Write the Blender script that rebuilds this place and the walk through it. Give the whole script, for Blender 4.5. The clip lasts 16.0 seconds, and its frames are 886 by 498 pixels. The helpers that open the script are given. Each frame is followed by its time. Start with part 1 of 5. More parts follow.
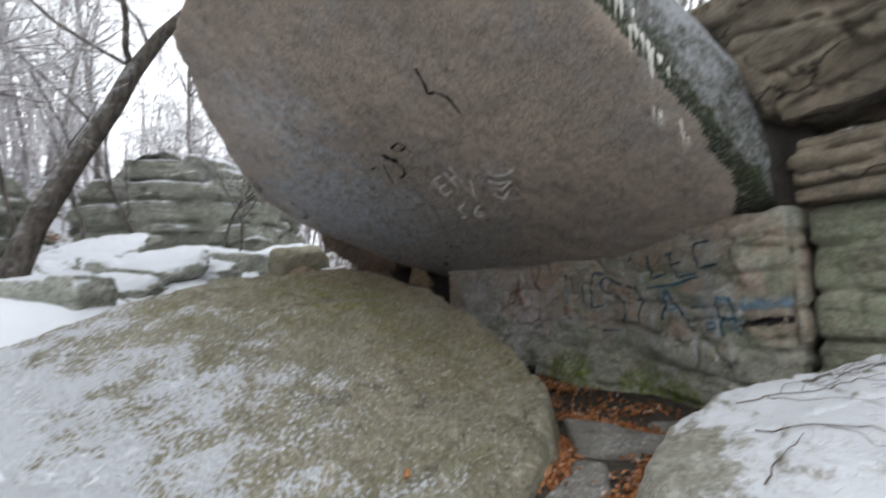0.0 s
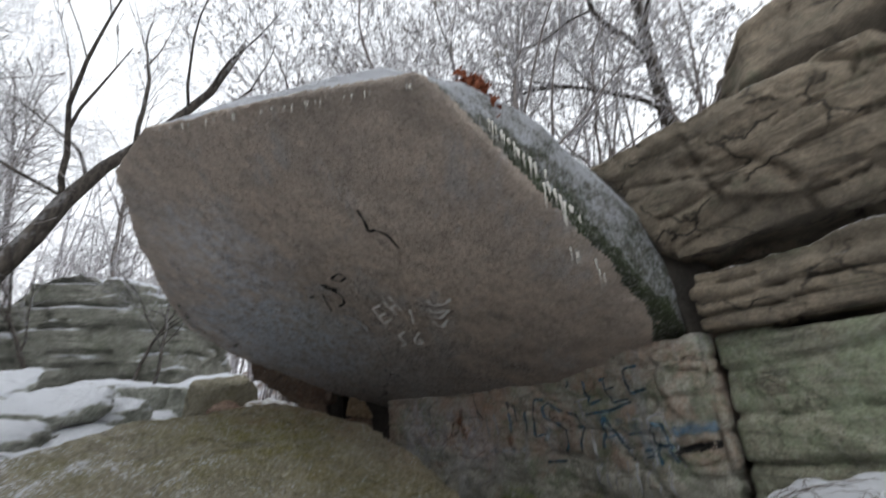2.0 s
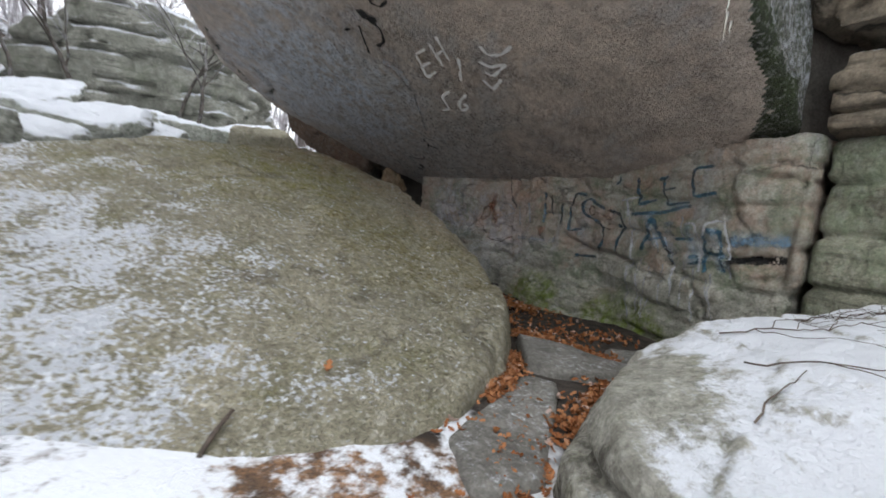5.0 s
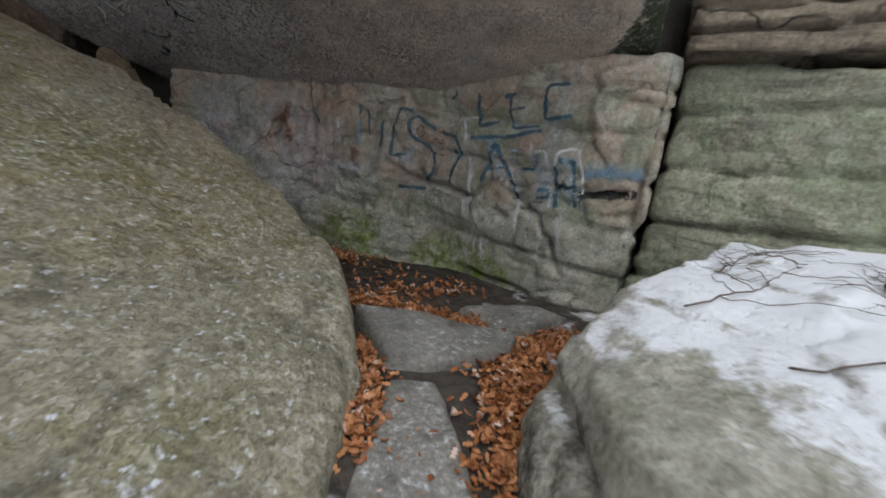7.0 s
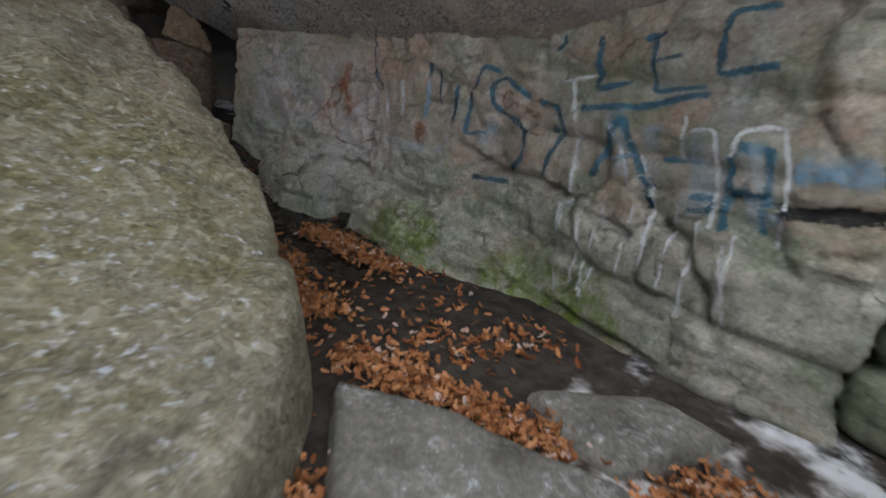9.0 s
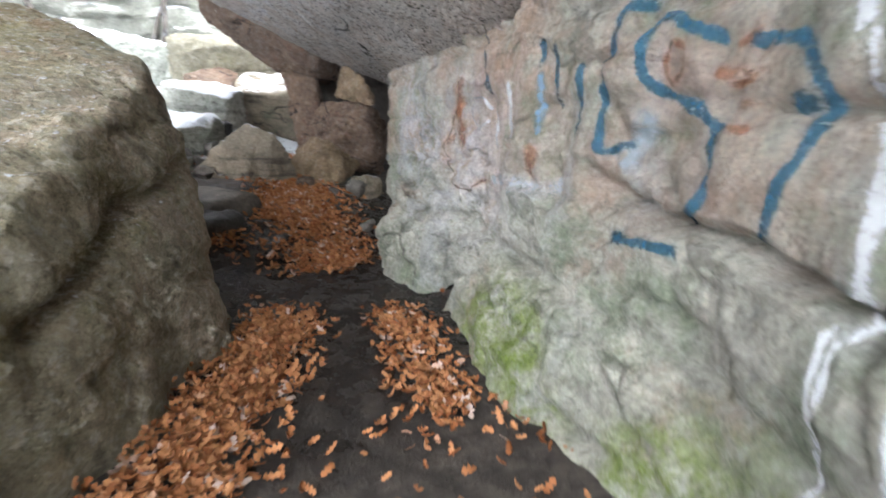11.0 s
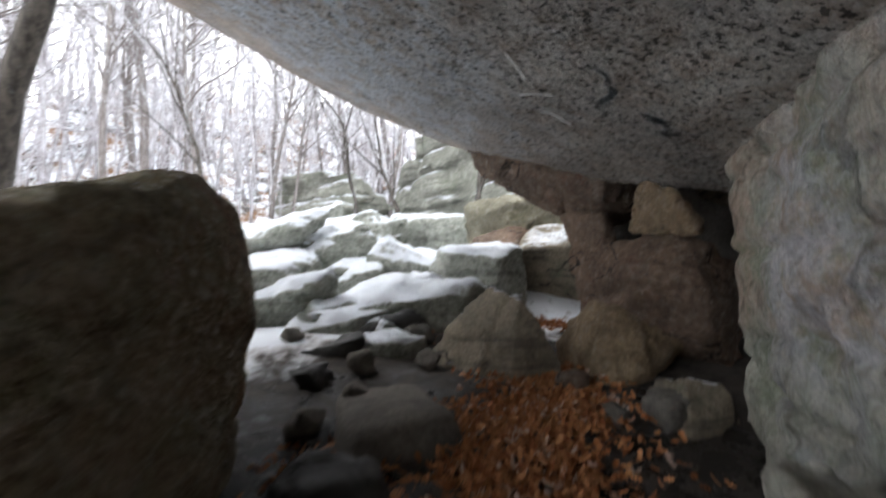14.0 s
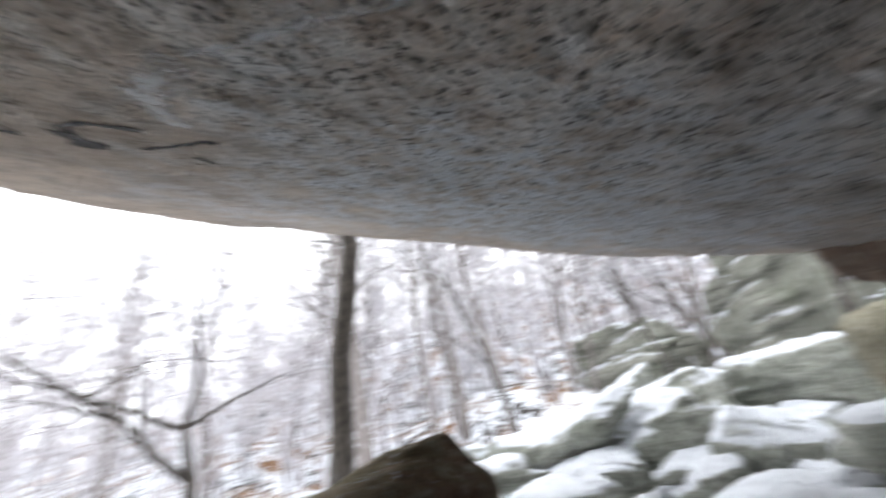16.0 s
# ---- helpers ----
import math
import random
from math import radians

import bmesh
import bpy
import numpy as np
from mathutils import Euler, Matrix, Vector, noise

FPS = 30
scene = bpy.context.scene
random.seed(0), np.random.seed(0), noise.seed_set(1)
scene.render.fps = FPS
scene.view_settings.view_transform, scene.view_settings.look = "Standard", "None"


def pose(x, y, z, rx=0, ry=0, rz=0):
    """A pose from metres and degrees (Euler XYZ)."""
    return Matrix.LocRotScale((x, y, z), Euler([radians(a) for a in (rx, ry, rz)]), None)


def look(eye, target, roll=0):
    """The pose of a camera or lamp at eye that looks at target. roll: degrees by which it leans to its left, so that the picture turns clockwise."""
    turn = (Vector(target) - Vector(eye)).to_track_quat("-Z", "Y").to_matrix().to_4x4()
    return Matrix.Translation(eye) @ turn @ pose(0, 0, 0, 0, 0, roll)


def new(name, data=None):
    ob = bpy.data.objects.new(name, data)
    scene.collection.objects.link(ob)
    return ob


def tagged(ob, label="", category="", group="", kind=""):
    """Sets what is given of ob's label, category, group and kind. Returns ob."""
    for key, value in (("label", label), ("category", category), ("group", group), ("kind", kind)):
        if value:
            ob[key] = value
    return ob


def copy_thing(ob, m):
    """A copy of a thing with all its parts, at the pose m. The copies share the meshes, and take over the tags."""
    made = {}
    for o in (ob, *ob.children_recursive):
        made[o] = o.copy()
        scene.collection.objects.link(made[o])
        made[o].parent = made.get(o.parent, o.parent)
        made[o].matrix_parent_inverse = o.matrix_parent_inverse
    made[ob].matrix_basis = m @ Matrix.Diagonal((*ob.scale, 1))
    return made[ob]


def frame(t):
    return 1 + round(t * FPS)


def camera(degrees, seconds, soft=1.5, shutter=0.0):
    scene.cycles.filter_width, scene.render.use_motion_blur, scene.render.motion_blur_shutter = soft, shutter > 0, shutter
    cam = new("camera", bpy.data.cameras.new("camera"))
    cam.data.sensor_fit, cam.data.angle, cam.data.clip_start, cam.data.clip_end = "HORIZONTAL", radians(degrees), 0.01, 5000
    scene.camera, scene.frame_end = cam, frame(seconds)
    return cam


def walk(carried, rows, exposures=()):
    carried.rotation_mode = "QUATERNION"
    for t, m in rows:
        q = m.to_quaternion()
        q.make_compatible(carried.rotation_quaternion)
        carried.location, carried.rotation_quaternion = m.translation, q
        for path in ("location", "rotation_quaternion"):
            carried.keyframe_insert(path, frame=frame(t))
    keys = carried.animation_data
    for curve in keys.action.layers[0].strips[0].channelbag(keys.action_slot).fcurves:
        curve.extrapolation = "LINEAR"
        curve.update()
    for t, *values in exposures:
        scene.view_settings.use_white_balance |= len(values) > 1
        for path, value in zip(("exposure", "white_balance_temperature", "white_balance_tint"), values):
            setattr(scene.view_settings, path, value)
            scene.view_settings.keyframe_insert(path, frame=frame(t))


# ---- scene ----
cam = camera(91.6, 16.0, soft=1.7, shutter=0.5)
PATH = [
    (0, (0.192, -0.195, 2.178), (0.146, 1.800, 2.313), -1.7),
    (0.5, (0.224, -0.261, 2.264), (0.468, 1.677, 2.697), -2.8),
    (1, (0.256, -0.352, 2.326), (0.628, 1.482, 3.031), -4.4),
    (1.5, (0.251, -0.386, 2.354), (0.612, 1.432, 3.105), -4.7),
    (2, (0.219, -0.338, 2.324), (0.461, 1.537, 2.975), -4.0),
    (2.5, (0.168, -0.276, 2.234), (0.245, 1.703, 2.513), -3.6),
    (3, (0.107, -0.216, 2.208), (0.119, 1.784, 2.247), -3.8),
    (3.2, (0.115, -0.211, 2.195), (0.049, 1.788, 2.212), -4.1),
    (5.3, (0.376, 0.782, 1.735), (0.519, 2.765, 1.515), 8.6),
    (5.5, (0.369, 0.978, 1.694), (0.608, 2.954, 1.502), 8.3),
    (6, (0.213, 1.446, 1.668), (0.725, 3.365, 1.435), 4.5),
    (6.5, (0.129, 1.788, 1.711), (1.136, 3.478, 1.350), 9.2),
    (7, (0.287, 2.162, 1.654), (1.327, 3.820, 1.244), 9.4),
    (7.5, (0.455, 2.509, 1.623), (1.514, 4.143, 1.168), 12.4),
    (8, (0.738, 2.662, 1.659), (2.045, 4.041, 1.035), 18.3),
    (8.5, (1.008, 2.999, 1.689), (1.897, 4.664, 1.029), 13.6),
    (8.7, (1.084, 3.192, 1.642), (1.829, 4.968, 1.102), 11.7),
    (10.8, (2.508, 5.095, 1.569), (2.294, 6.982, 0.943), 7.2),
    (11, (2.542, 5.290, 1.617), (2.003, 7.146, 1.103), 3.2),
    (11.5, (2.784, 5.711, 1.550), (2.110, 7.526, 1.047), 5.2),
    (12, (2.921, 6.299, 1.444), (1.730, 7.842, 0.997), 2.0),
    (12.5, (2.619, 6.854, 1.399), (1.194, 8.214, 1.052), -0.8),
    (13, (2.251, 7.326, 1.380), (0.484, 8.254, 1.249), -2.0),
    (13.5, (1.871, 7.651, 1.441), (0.033, 8.435, 1.502), -2.7),
    (14, (1.478, 7.932, 1.622), (-0.248, 8.927, 1.799), -1.5),
    (14.5, (1.100, 8.323, 1.802), (-0.489, 9.318, 2.498), -0.3),
    (15, (0.856, 8.419, 1.994), (-0.625, 9.478, 2.821), -6.1),
    (15.5, (0.682, 8.404, 2.148), (-0.936, 9.185, 3.027), -14.5),
    (16, (0.613, 8.370, 2.171), (-1.131, 8.189, 3.132), -10.4),
]
EXPOSURES = [(0, 1.25, 6300, 7.5), (0.6, 1.1, 6300, 7.8), (1.2, 0.7, 6300, 8), (2, 0.75, 6300, 8.2), (2.6, 1.05, 6300, 8.5), (3.2, 1.3, 6250, 8.5), (5.5, 1.5, 6250, 8.5), (7, 1.6, 6250, 8.5), (8.5, 1.68, 6150, 8.5), (10, 2.95, 6200, 8.5), (11, 3.82, 6050, 8.5), (12.2, 3.9, 6100, 8.5), (13, 3.5, 6200, 8), (13.6, 2.85, 6250, 8), (14.5, 2.3, 6300, 8.5), (15.5, 2.35, 6300, 8.5), (16, 2.28, 6300, 8.5)]
walk(cam, [(t, look(eye, target, roll)) for t, eye, target, roll in PATH], EXPOSURES)

# ---- light ----
world = bpy.data.worlds.new("world")
scene.world = world
world.use_nodes = True
wn, wl = world.node_tree.nodes, world.node_tree.links
sky = wn.new("ShaderNodeTexSky")
sky.sky_type = "NISHITA"
sky.sun_disc = False
sky.sun_elevation, sky.sun_rotation = radians(48), radians(250)
sky.air_density, sky.dust_density, sky.ozone_density = 1.0, 4.0, 0.6
# thick cloud takes most of the blue out of the sky
cloud = wn.new("ShaderNodeHueSaturation")
cloud.inputs["Saturation"].default_value = 0.15
cloud.inputs["Value"].default_value = 0.09
wl.new(sky.outputs["Color"], cloud.inputs["Color"])
# an even white layer of cloud over it
veil = wn.new("ShaderNodeMix")
veil.data_type = "RGBA"
veil.inputs[0].default_value = 0.8
veil.inputs[7].default_value = (0.95, 0.965, 1.0, 1.0)
wl.new(cloud.outputs["Color"], veil.inputs[6])
wl.new(veil.outputs[2], wn["Background"].inputs["Color"])
wn["Background"].inputs["Strength"].default_value = 1.0

sun_data = bpy.data.lights.new("sun", "SUN")
sun_data.energy, sun_data.angle, sun_data.color = 0.5, radians(60), (1.0, 0.98, 0.95)
sun = new("sun", sun_data)
sun.matrix_world = look((0, 0, 30), (8, 3, 12))


# ---- numpy noise and mesh tools ----
def lattice(ix, iy, iz, seed):
    n = (ix * 374761393 + iy * 668265263 + iz * 2147483647 + seed * 974634777) & 0xFFFFFFFF
    n = ((n ^ (n >> 13)) * 1274126177) & 0xFFFFFFFF
    return ((n ^ (n >> 16)) & 0xFFFF) / 65535.0


def value_noise(p, seed):
    """Smooth noise from 0 to 1 at the rows of p."""
    base = np.floor(p).astype(np.int64)
    f = p - base
    f = f * f * (3 - 2 * f)
    out = np.zeros(len(p))
    for dx in (0, 1):
        for dy in (0, 1):
            for dz in (0, 1):
                w = (f[:, 0] if dx else 1 - f[:, 0]) * (f[:, 1] if dy else 1 - f[:, 1]) * (f[:, 2] if dz else 1 - f[:, 2])
                out += w * lattice(base[:, 0] + dx, base[:, 1] + dy, base[:, 2] + dz, seed)
    return out


def fbm(p, seed, octaves=4):
    out, amp, total = np.zeros(len(p)), 1.0, 0.0
    for o in range(octaves):
        out += amp * (value_noise(p * 2.0**o + 17.3 * o, seed + o) * 2 - 1)
        total += amp
        amp *= 0.5
    return out / total


def cells(p, seed):
    """For the rows of p: a random number of the nearest cell, and how far the second nearest is beyond it."""
    base = np.floor(p).astype(np.int64)
    f1, f2, who = np.full(len(p), 9.0), np.full(len(p), 9.0), np.zeros(len(p))
    for dx in (-1, 0, 1):
        for dy in (-1, 0, 1):
            for dz in (-1, 0, 1):
                c = base + (dx, dy, dz)
                spot = np.stack([c[:, k] + 0.15 + 0.7 * lattice(c[:, 0], c[:, 1], c[:, 2], seed + k) for k in range(3)], 1)
                d = np.linalg.norm(p - spot, axis=1)
                name = lattice(c[:, 0], c[:, 1], c[:, 2], seed + 9)
                closer = d < f1
                f2 = np.where(closer, f1, np.minimum(f2, d))
                who = np.where(closer, name, who)
                f1 = np.where(closer, d, f1)
    return who, f2 - f1


def verts_of(me):
    co = np.empty(len(me.vertices) * 3)
    me.vertices.foreach_get("co", co)
    return co.reshape(-1, 3)


def normals_of(me):
    no = np.empty(len(me.vertices) * 3)
    me.vertex_normals.foreach_get("vector", no)
    return no.reshape(-1, 3)


def set_verts(me, co):
    me.vertices.foreach_set("co", co.ravel())
    me.update()


def edges_of(me):
    e = np.empty(len(me.edges) * 2, dtype=np.int64)
    me.edges.foreach_get("vertices", e)
    return e.reshape(-1, 2)


def relax(me, rounds):
    """Rounds a mesh off."""
    co, e = verts_of(me), edges_of(me)
    deg = np.maximum(np.bincount(e.ravel(), minlength=len(co)), 1)[:, None]
    for _ in range(rounds):
        acc = np.zeros_like(co)
        for k in range(3):
            acc[:, k] = np.bincount(e[:, 0], co[e[:, 1], k], len(co)) + np.bincount(e[:, 1], co[e[:, 0], k], len(co))
        co = 0.5 * co + 0.5 * acc / deg
    set_verts(me, co)


def hull_into(bm, points):
    vs = [bm.verts.new(p) for p in points]
    res = bmesh.ops.convex_hull(bm, input=vs)
    drop = [v for v in res["geom_interior"] + res["geom_unused"] if isinstance(v, bmesh.types.BMVert)]
    bmesh.ops.delete(bm, geom=list(set(drop)), context="VERTS")


def box_between(bm, pts2, z0, z1):
    """A prism over a plan outline."""
    hull_into(bm, [(x, y, z) for x, y in pts2 for z in (z0, z1)])


def remeshed(bm, voxel):
    """The outer skin of the bodies in bm, with even faces."""
    me = bpy.data.meshes.new("raw")
    bm.to_mesh(me)
    bm.free()
    tmp = new("raw", me)
    mod = tmp.modifiers.new("skin", "REMESH")
    mod.mode, mod.voxel_size = "VOXEL", voxel
    deps = bpy.context.evaluated_depsgraph_get()
    out = bpy.data.meshes.new_from_object(tmp.evaluated_get(deps))
    bpy.data.objects.remove(tmp)
    bpy.data.meshes.remove(me)
    return out


def segment_distance(p, line):
    """Distance of the rows of p to a polyline."""
    best = np.full(len(p), 1e9)
    for a, b in zip(line, line[1:]):
        a, b = np.array(a, float), np.array(b, float)
        ab = b - a
        t = np.clip(((p - a) @ ab) / (ab @ ab), 0, 1)
        best = np.minimum(best, np.linalg.norm(p - a - t[:, None] * ab, axis=1))
    return best


def laid_on(co, line):
    """A polyline cut into short steps and moved onto the skin whose points are the rows of co."""
    out = []
    for a, b in zip(line, line[1:]):
        a, b = np.array(a, float), np.array(b, float)
        for u in np.arange(0, 1, 0.08 / max(0.08, np.linalg.norm(b - a))):
            out.append(a + (b - a) * u)
    out.append(np.array(line[-1], float))
    out = [co[np.argmin(((co - p) ** 2).sum(1))] for p in out]
    return [p for k, p in enumerate(out) if k == 0 or np.linalg.norm(p - out[k - 1]) > 1e-4]


def weather(me, seed, rough=((1.2, 0.10), (0.35, 0.03), (0.09, 0.008)), strata=None, cracks=(), dip=(0, 0), pits=0.0, blocks=None, lumps=()):
    """Lumps, beds and cracks on a rock's skin. strata: thickness of a bed, how far it stands out. dip: the beds' slope along x and y."""
    co = verts_of(me)
    out = np.zeros(len(co))
    for scale, amp in rough:
        out += amp * fbm(co / scale, seed, 3)
        seed += 11
    for centre, radius, size, amp in lumps:
        mask = np.clip(1.3 - np.linalg.norm(co - np.array(centre), axis=1) / radius, 0, 1)
        who, gap = cells(co / size + fbm(co / size, seed + 50, 2)[:, None] * 0.3, seed + 51)
        out += amp * mask * (0.7 * fbm(co / size, seed + 52, 4) + 0.8 * (who - 0.5) * np.clip(gap / 0.2, 0, 1))
    if strata:
        thick, amp = strata
        h = (co[:, 2] - dip[0] * co[:, 0] - dip[1] * co[:, 1]) / thick + 0.55 * fbm(co / (thick * 5), seed, 2)
        k = np.floor(h)
        f = h - k
        ledge = lattice(k.astype(np.int64), k.astype(np.int64) * 0, k.astype(np.int64) * 0, seed)
        out += amp * (ledge - 0.5) * np.minimum(1, 6 * np.minimum(f, 1 - f)) - 0.7 * amp * np.exp(-((np.minimum(f, 1 - f) / 0.07) ** 2)) * (fbm(co / 0.7, seed + 3, 2) > -0.25)
    if blocks:
        size, amp, joint = blocks
        warp = np.stack([fbm(co / 0.9, seed + 21 + k, 2) for k in range(3)], 1) * 0.25
        who, gap = cells((co + warp) / np.array(size), seed + 30)
        out += amp * (who - 0.5) * np.clip(gap / 0.12, 0, 1) - joint * np.exp(-((gap / 0.05) ** 2)) * (value_noise(co / 0.8, seed + 2) > 0.4)
    if pits:
        out -= pits * np.clip(value_noise(co / 0.05, seed + 5) - 0.62, 0, 1) * 2.6
    wob = np.stack([fbm(co / 0.25, seed + 7 + k, 3) for k in range(3)], 1) * 0.06
    for line, width, depth in cracks:
        line = laid_on(co, line)
        out -= depth * np.exp(-((segment_distance(co + wob, line) / width) ** 2))
    no = normals_of(me)
    set_verts(me, co + no * out[:, None])


def finish(name, me, mat, parent=None, label="", category="", kind="", group="", smooth=True):
    me.materials.clear()
    me.materials.append(mat)
    if smooth:
        me.polygons.foreach_set("use_smooth", [True] * len(me.polygons))
    me.name = name
    ob = new(name, me)
    if parent:
        ob.parent = parent
    return tagged(ob, label, category, group, kind)


def part(name, bm, mat, parent, label="", smooth=False):
    me = bpy.data.meshes.new(name)
    bm.to_mesh(me)
    bm.free()
    return finish(name, me, mat, parent, label, smooth=smooth)


def tube_data(lines, sides):
    """Vertices and faces of tapered tubes along lines of (point, radius)."""
    vs, fs = [], []
    for line in lines:
        n = len(line)
        start = len(vs)
        u = Vector((0.31, 0.87, 0.39))
        for i, (p, r) in enumerate(line):
            a, b = line[max(i - 1, 0)][0], line[min(i + 1, n - 1)][0]
            d = (Vector(b) - Vector(a))
            d = d.normalized() if d.length > 1e-6 else Vector((0, 0, 1))
            u = (u - d * u.dot(d))
            u = u.normalized() if u.length > 1e-4 else d.orthogonal().normalized()
            w = d.cross(u)
            for k in range(sides):
                c, s = math.cos(2 * math.pi * k / sides), math.sin(2 * math.pi * k / sides)
                vs.append(Vector(p) + (u * c + w * s) * r)
        for i in range(n - 1):
            for k in range(sides):
                k2 = (k + 1) % sides
                fs.append((start + i * sides + k, start + i * sides + k2, start + (i + 1) * sides + k2, start + (i + 1) * sides + k))
        fs.append(tuple(start + (n - 1) * sides + k for k in range(sides)))
        fs.append(tuple(start + k for k in reversed(range(sides))))
    return vs, fs


def tube_mesh(name, groups, mat):
    vs, fs = [], []
    for lines, sides in groups:
        v, f = tube_data(lines, sides)
        fs += [tuple(i + len(vs) for i in q) for q in f]
        vs += v
    me = bpy.data.meshes.new(name)
    me.from_pydata([tuple(v) for v in vs], [], fs)
    me.polygons.foreach_set("use_smooth", [True] * len(me.polygons))
    me.materials.append(mat)
    return me


# ---- materials ----
class Nodes:
    """A short hand for node materials."""

    def __init__(self, name):
        self.mat = bpy.data.materials.new(name)
        self.mat.use_nodes = True
        self.tree = self.mat.node_tree
        self.bsdf = self.tree.nodes["Principled BSDF"]
        self.pos = self.add("ShaderNodeNewGeometry")

    def add(self, kind, **inputs):
        n = self.tree.nodes.new(kind)
        for key, v in inputs.items():
            self.put(n.inputs[key.replace("_", " ")], v)
        return n

    def put(self, socket, v):
        if isinstance(v, bpy.types.NodeSocket):
            self.tree.links.new(v, socket)
        else:
            socket.default_value = v

    def noise(self, scale, detail=5, rough=0.6, stretch=None, distortion=0.0):
        vec = self.pos.outputs["Position"]
        if stretch:
            m = self.add("ShaderNodeMapping", Vector=vec)
            m.inputs["Scale"].default_value = stretch
            vec = m.outputs["Vector"]
        return self.add("ShaderNodeTexNoise", Vector=vec, Scale=scale, Detail=detail, Roughness=rough, Distortion=distortion).outputs["Fac"]

    def step(self, value, lo, hi):
        n = self.add("ShaderNodeMapRange", Value=value)
        n.inputs["From Min"].default_value, n.inputs["From Max"].default_value = lo, hi
        n.interpolation_type = "SMOOTHSTEP"
        return n.outputs["Result"]

    def math(self, op, a, b=0.0):
        n = self.tree.nodes.new("ShaderNodeMath")
        n.operation = op
        self.put(n.inputs[0], a)
        self.put(n.inputs[1], b)
        return n.outputs[0]

    def mix(self, fac, a, b):
        n = self.tree.nodes.new("ShaderNodeMix")
        n.data_type = "RGBA"
        self.put(n.inputs[0], fac)
        self.put(n.inputs[6], a)
        self.put(n.inputs[7], b)
        return n.outputs[2]

    def up(self):
        return self.add("ShaderNodeSeparateXYZ", Vector=self.pos.outputs["Normal"]).outputs["Z"]

    def place(self):
        return self.add("ShaderNodeSeparateXYZ", Vector=self.pos.outputs["Position"]).outputs

    def near(self, centre, radius, soft=0.5):
        """1 round a place, 0 away from it, with a ragged border."""
        d = self.tree.nodes.new("ShaderNodeVectorMath")
        d.operation = "DISTANCE"
        self.put(d.inputs[0], self.pos.outputs["Position"])
        d.inputs[1].default_value = centre
        far = self.math("ADD", d.outputs["Value"], self.math("MULTIPLY", self.math("SUBTRACT", self.noise(2.2, 4), 0.5), radius * 1.4))
        return self.step(far, radius, radius * (1 - soft))

    def end(self, colour, roughness=0.9, heights=()):
        self.put(self.bsdf.inputs["Base Color"], colour)
        self.put(self.bsdf.inputs["Roughness"], roughness)
        self.bsdf.inputs["Specular IOR Level"].default_value = 0.25
        last = None
        for h, distance in heights:
            b = self.add("ShaderNodeBump", Height=h, Distance=distance)
            b.inputs["Strength"].default_value = 1.0
            if last:
                self.tree.links.new(last, b.inputs["Normal"])
            last = b.outputs["Normal"]
        if last:
            self.tree.links.new(last, self.bsdf.inputs["Normal"])
        return self.mat


def rgb(r, g, b):
    return (r, g, b, 1.0)


SNOW = rgb(0.74, 0.76, 0.80)


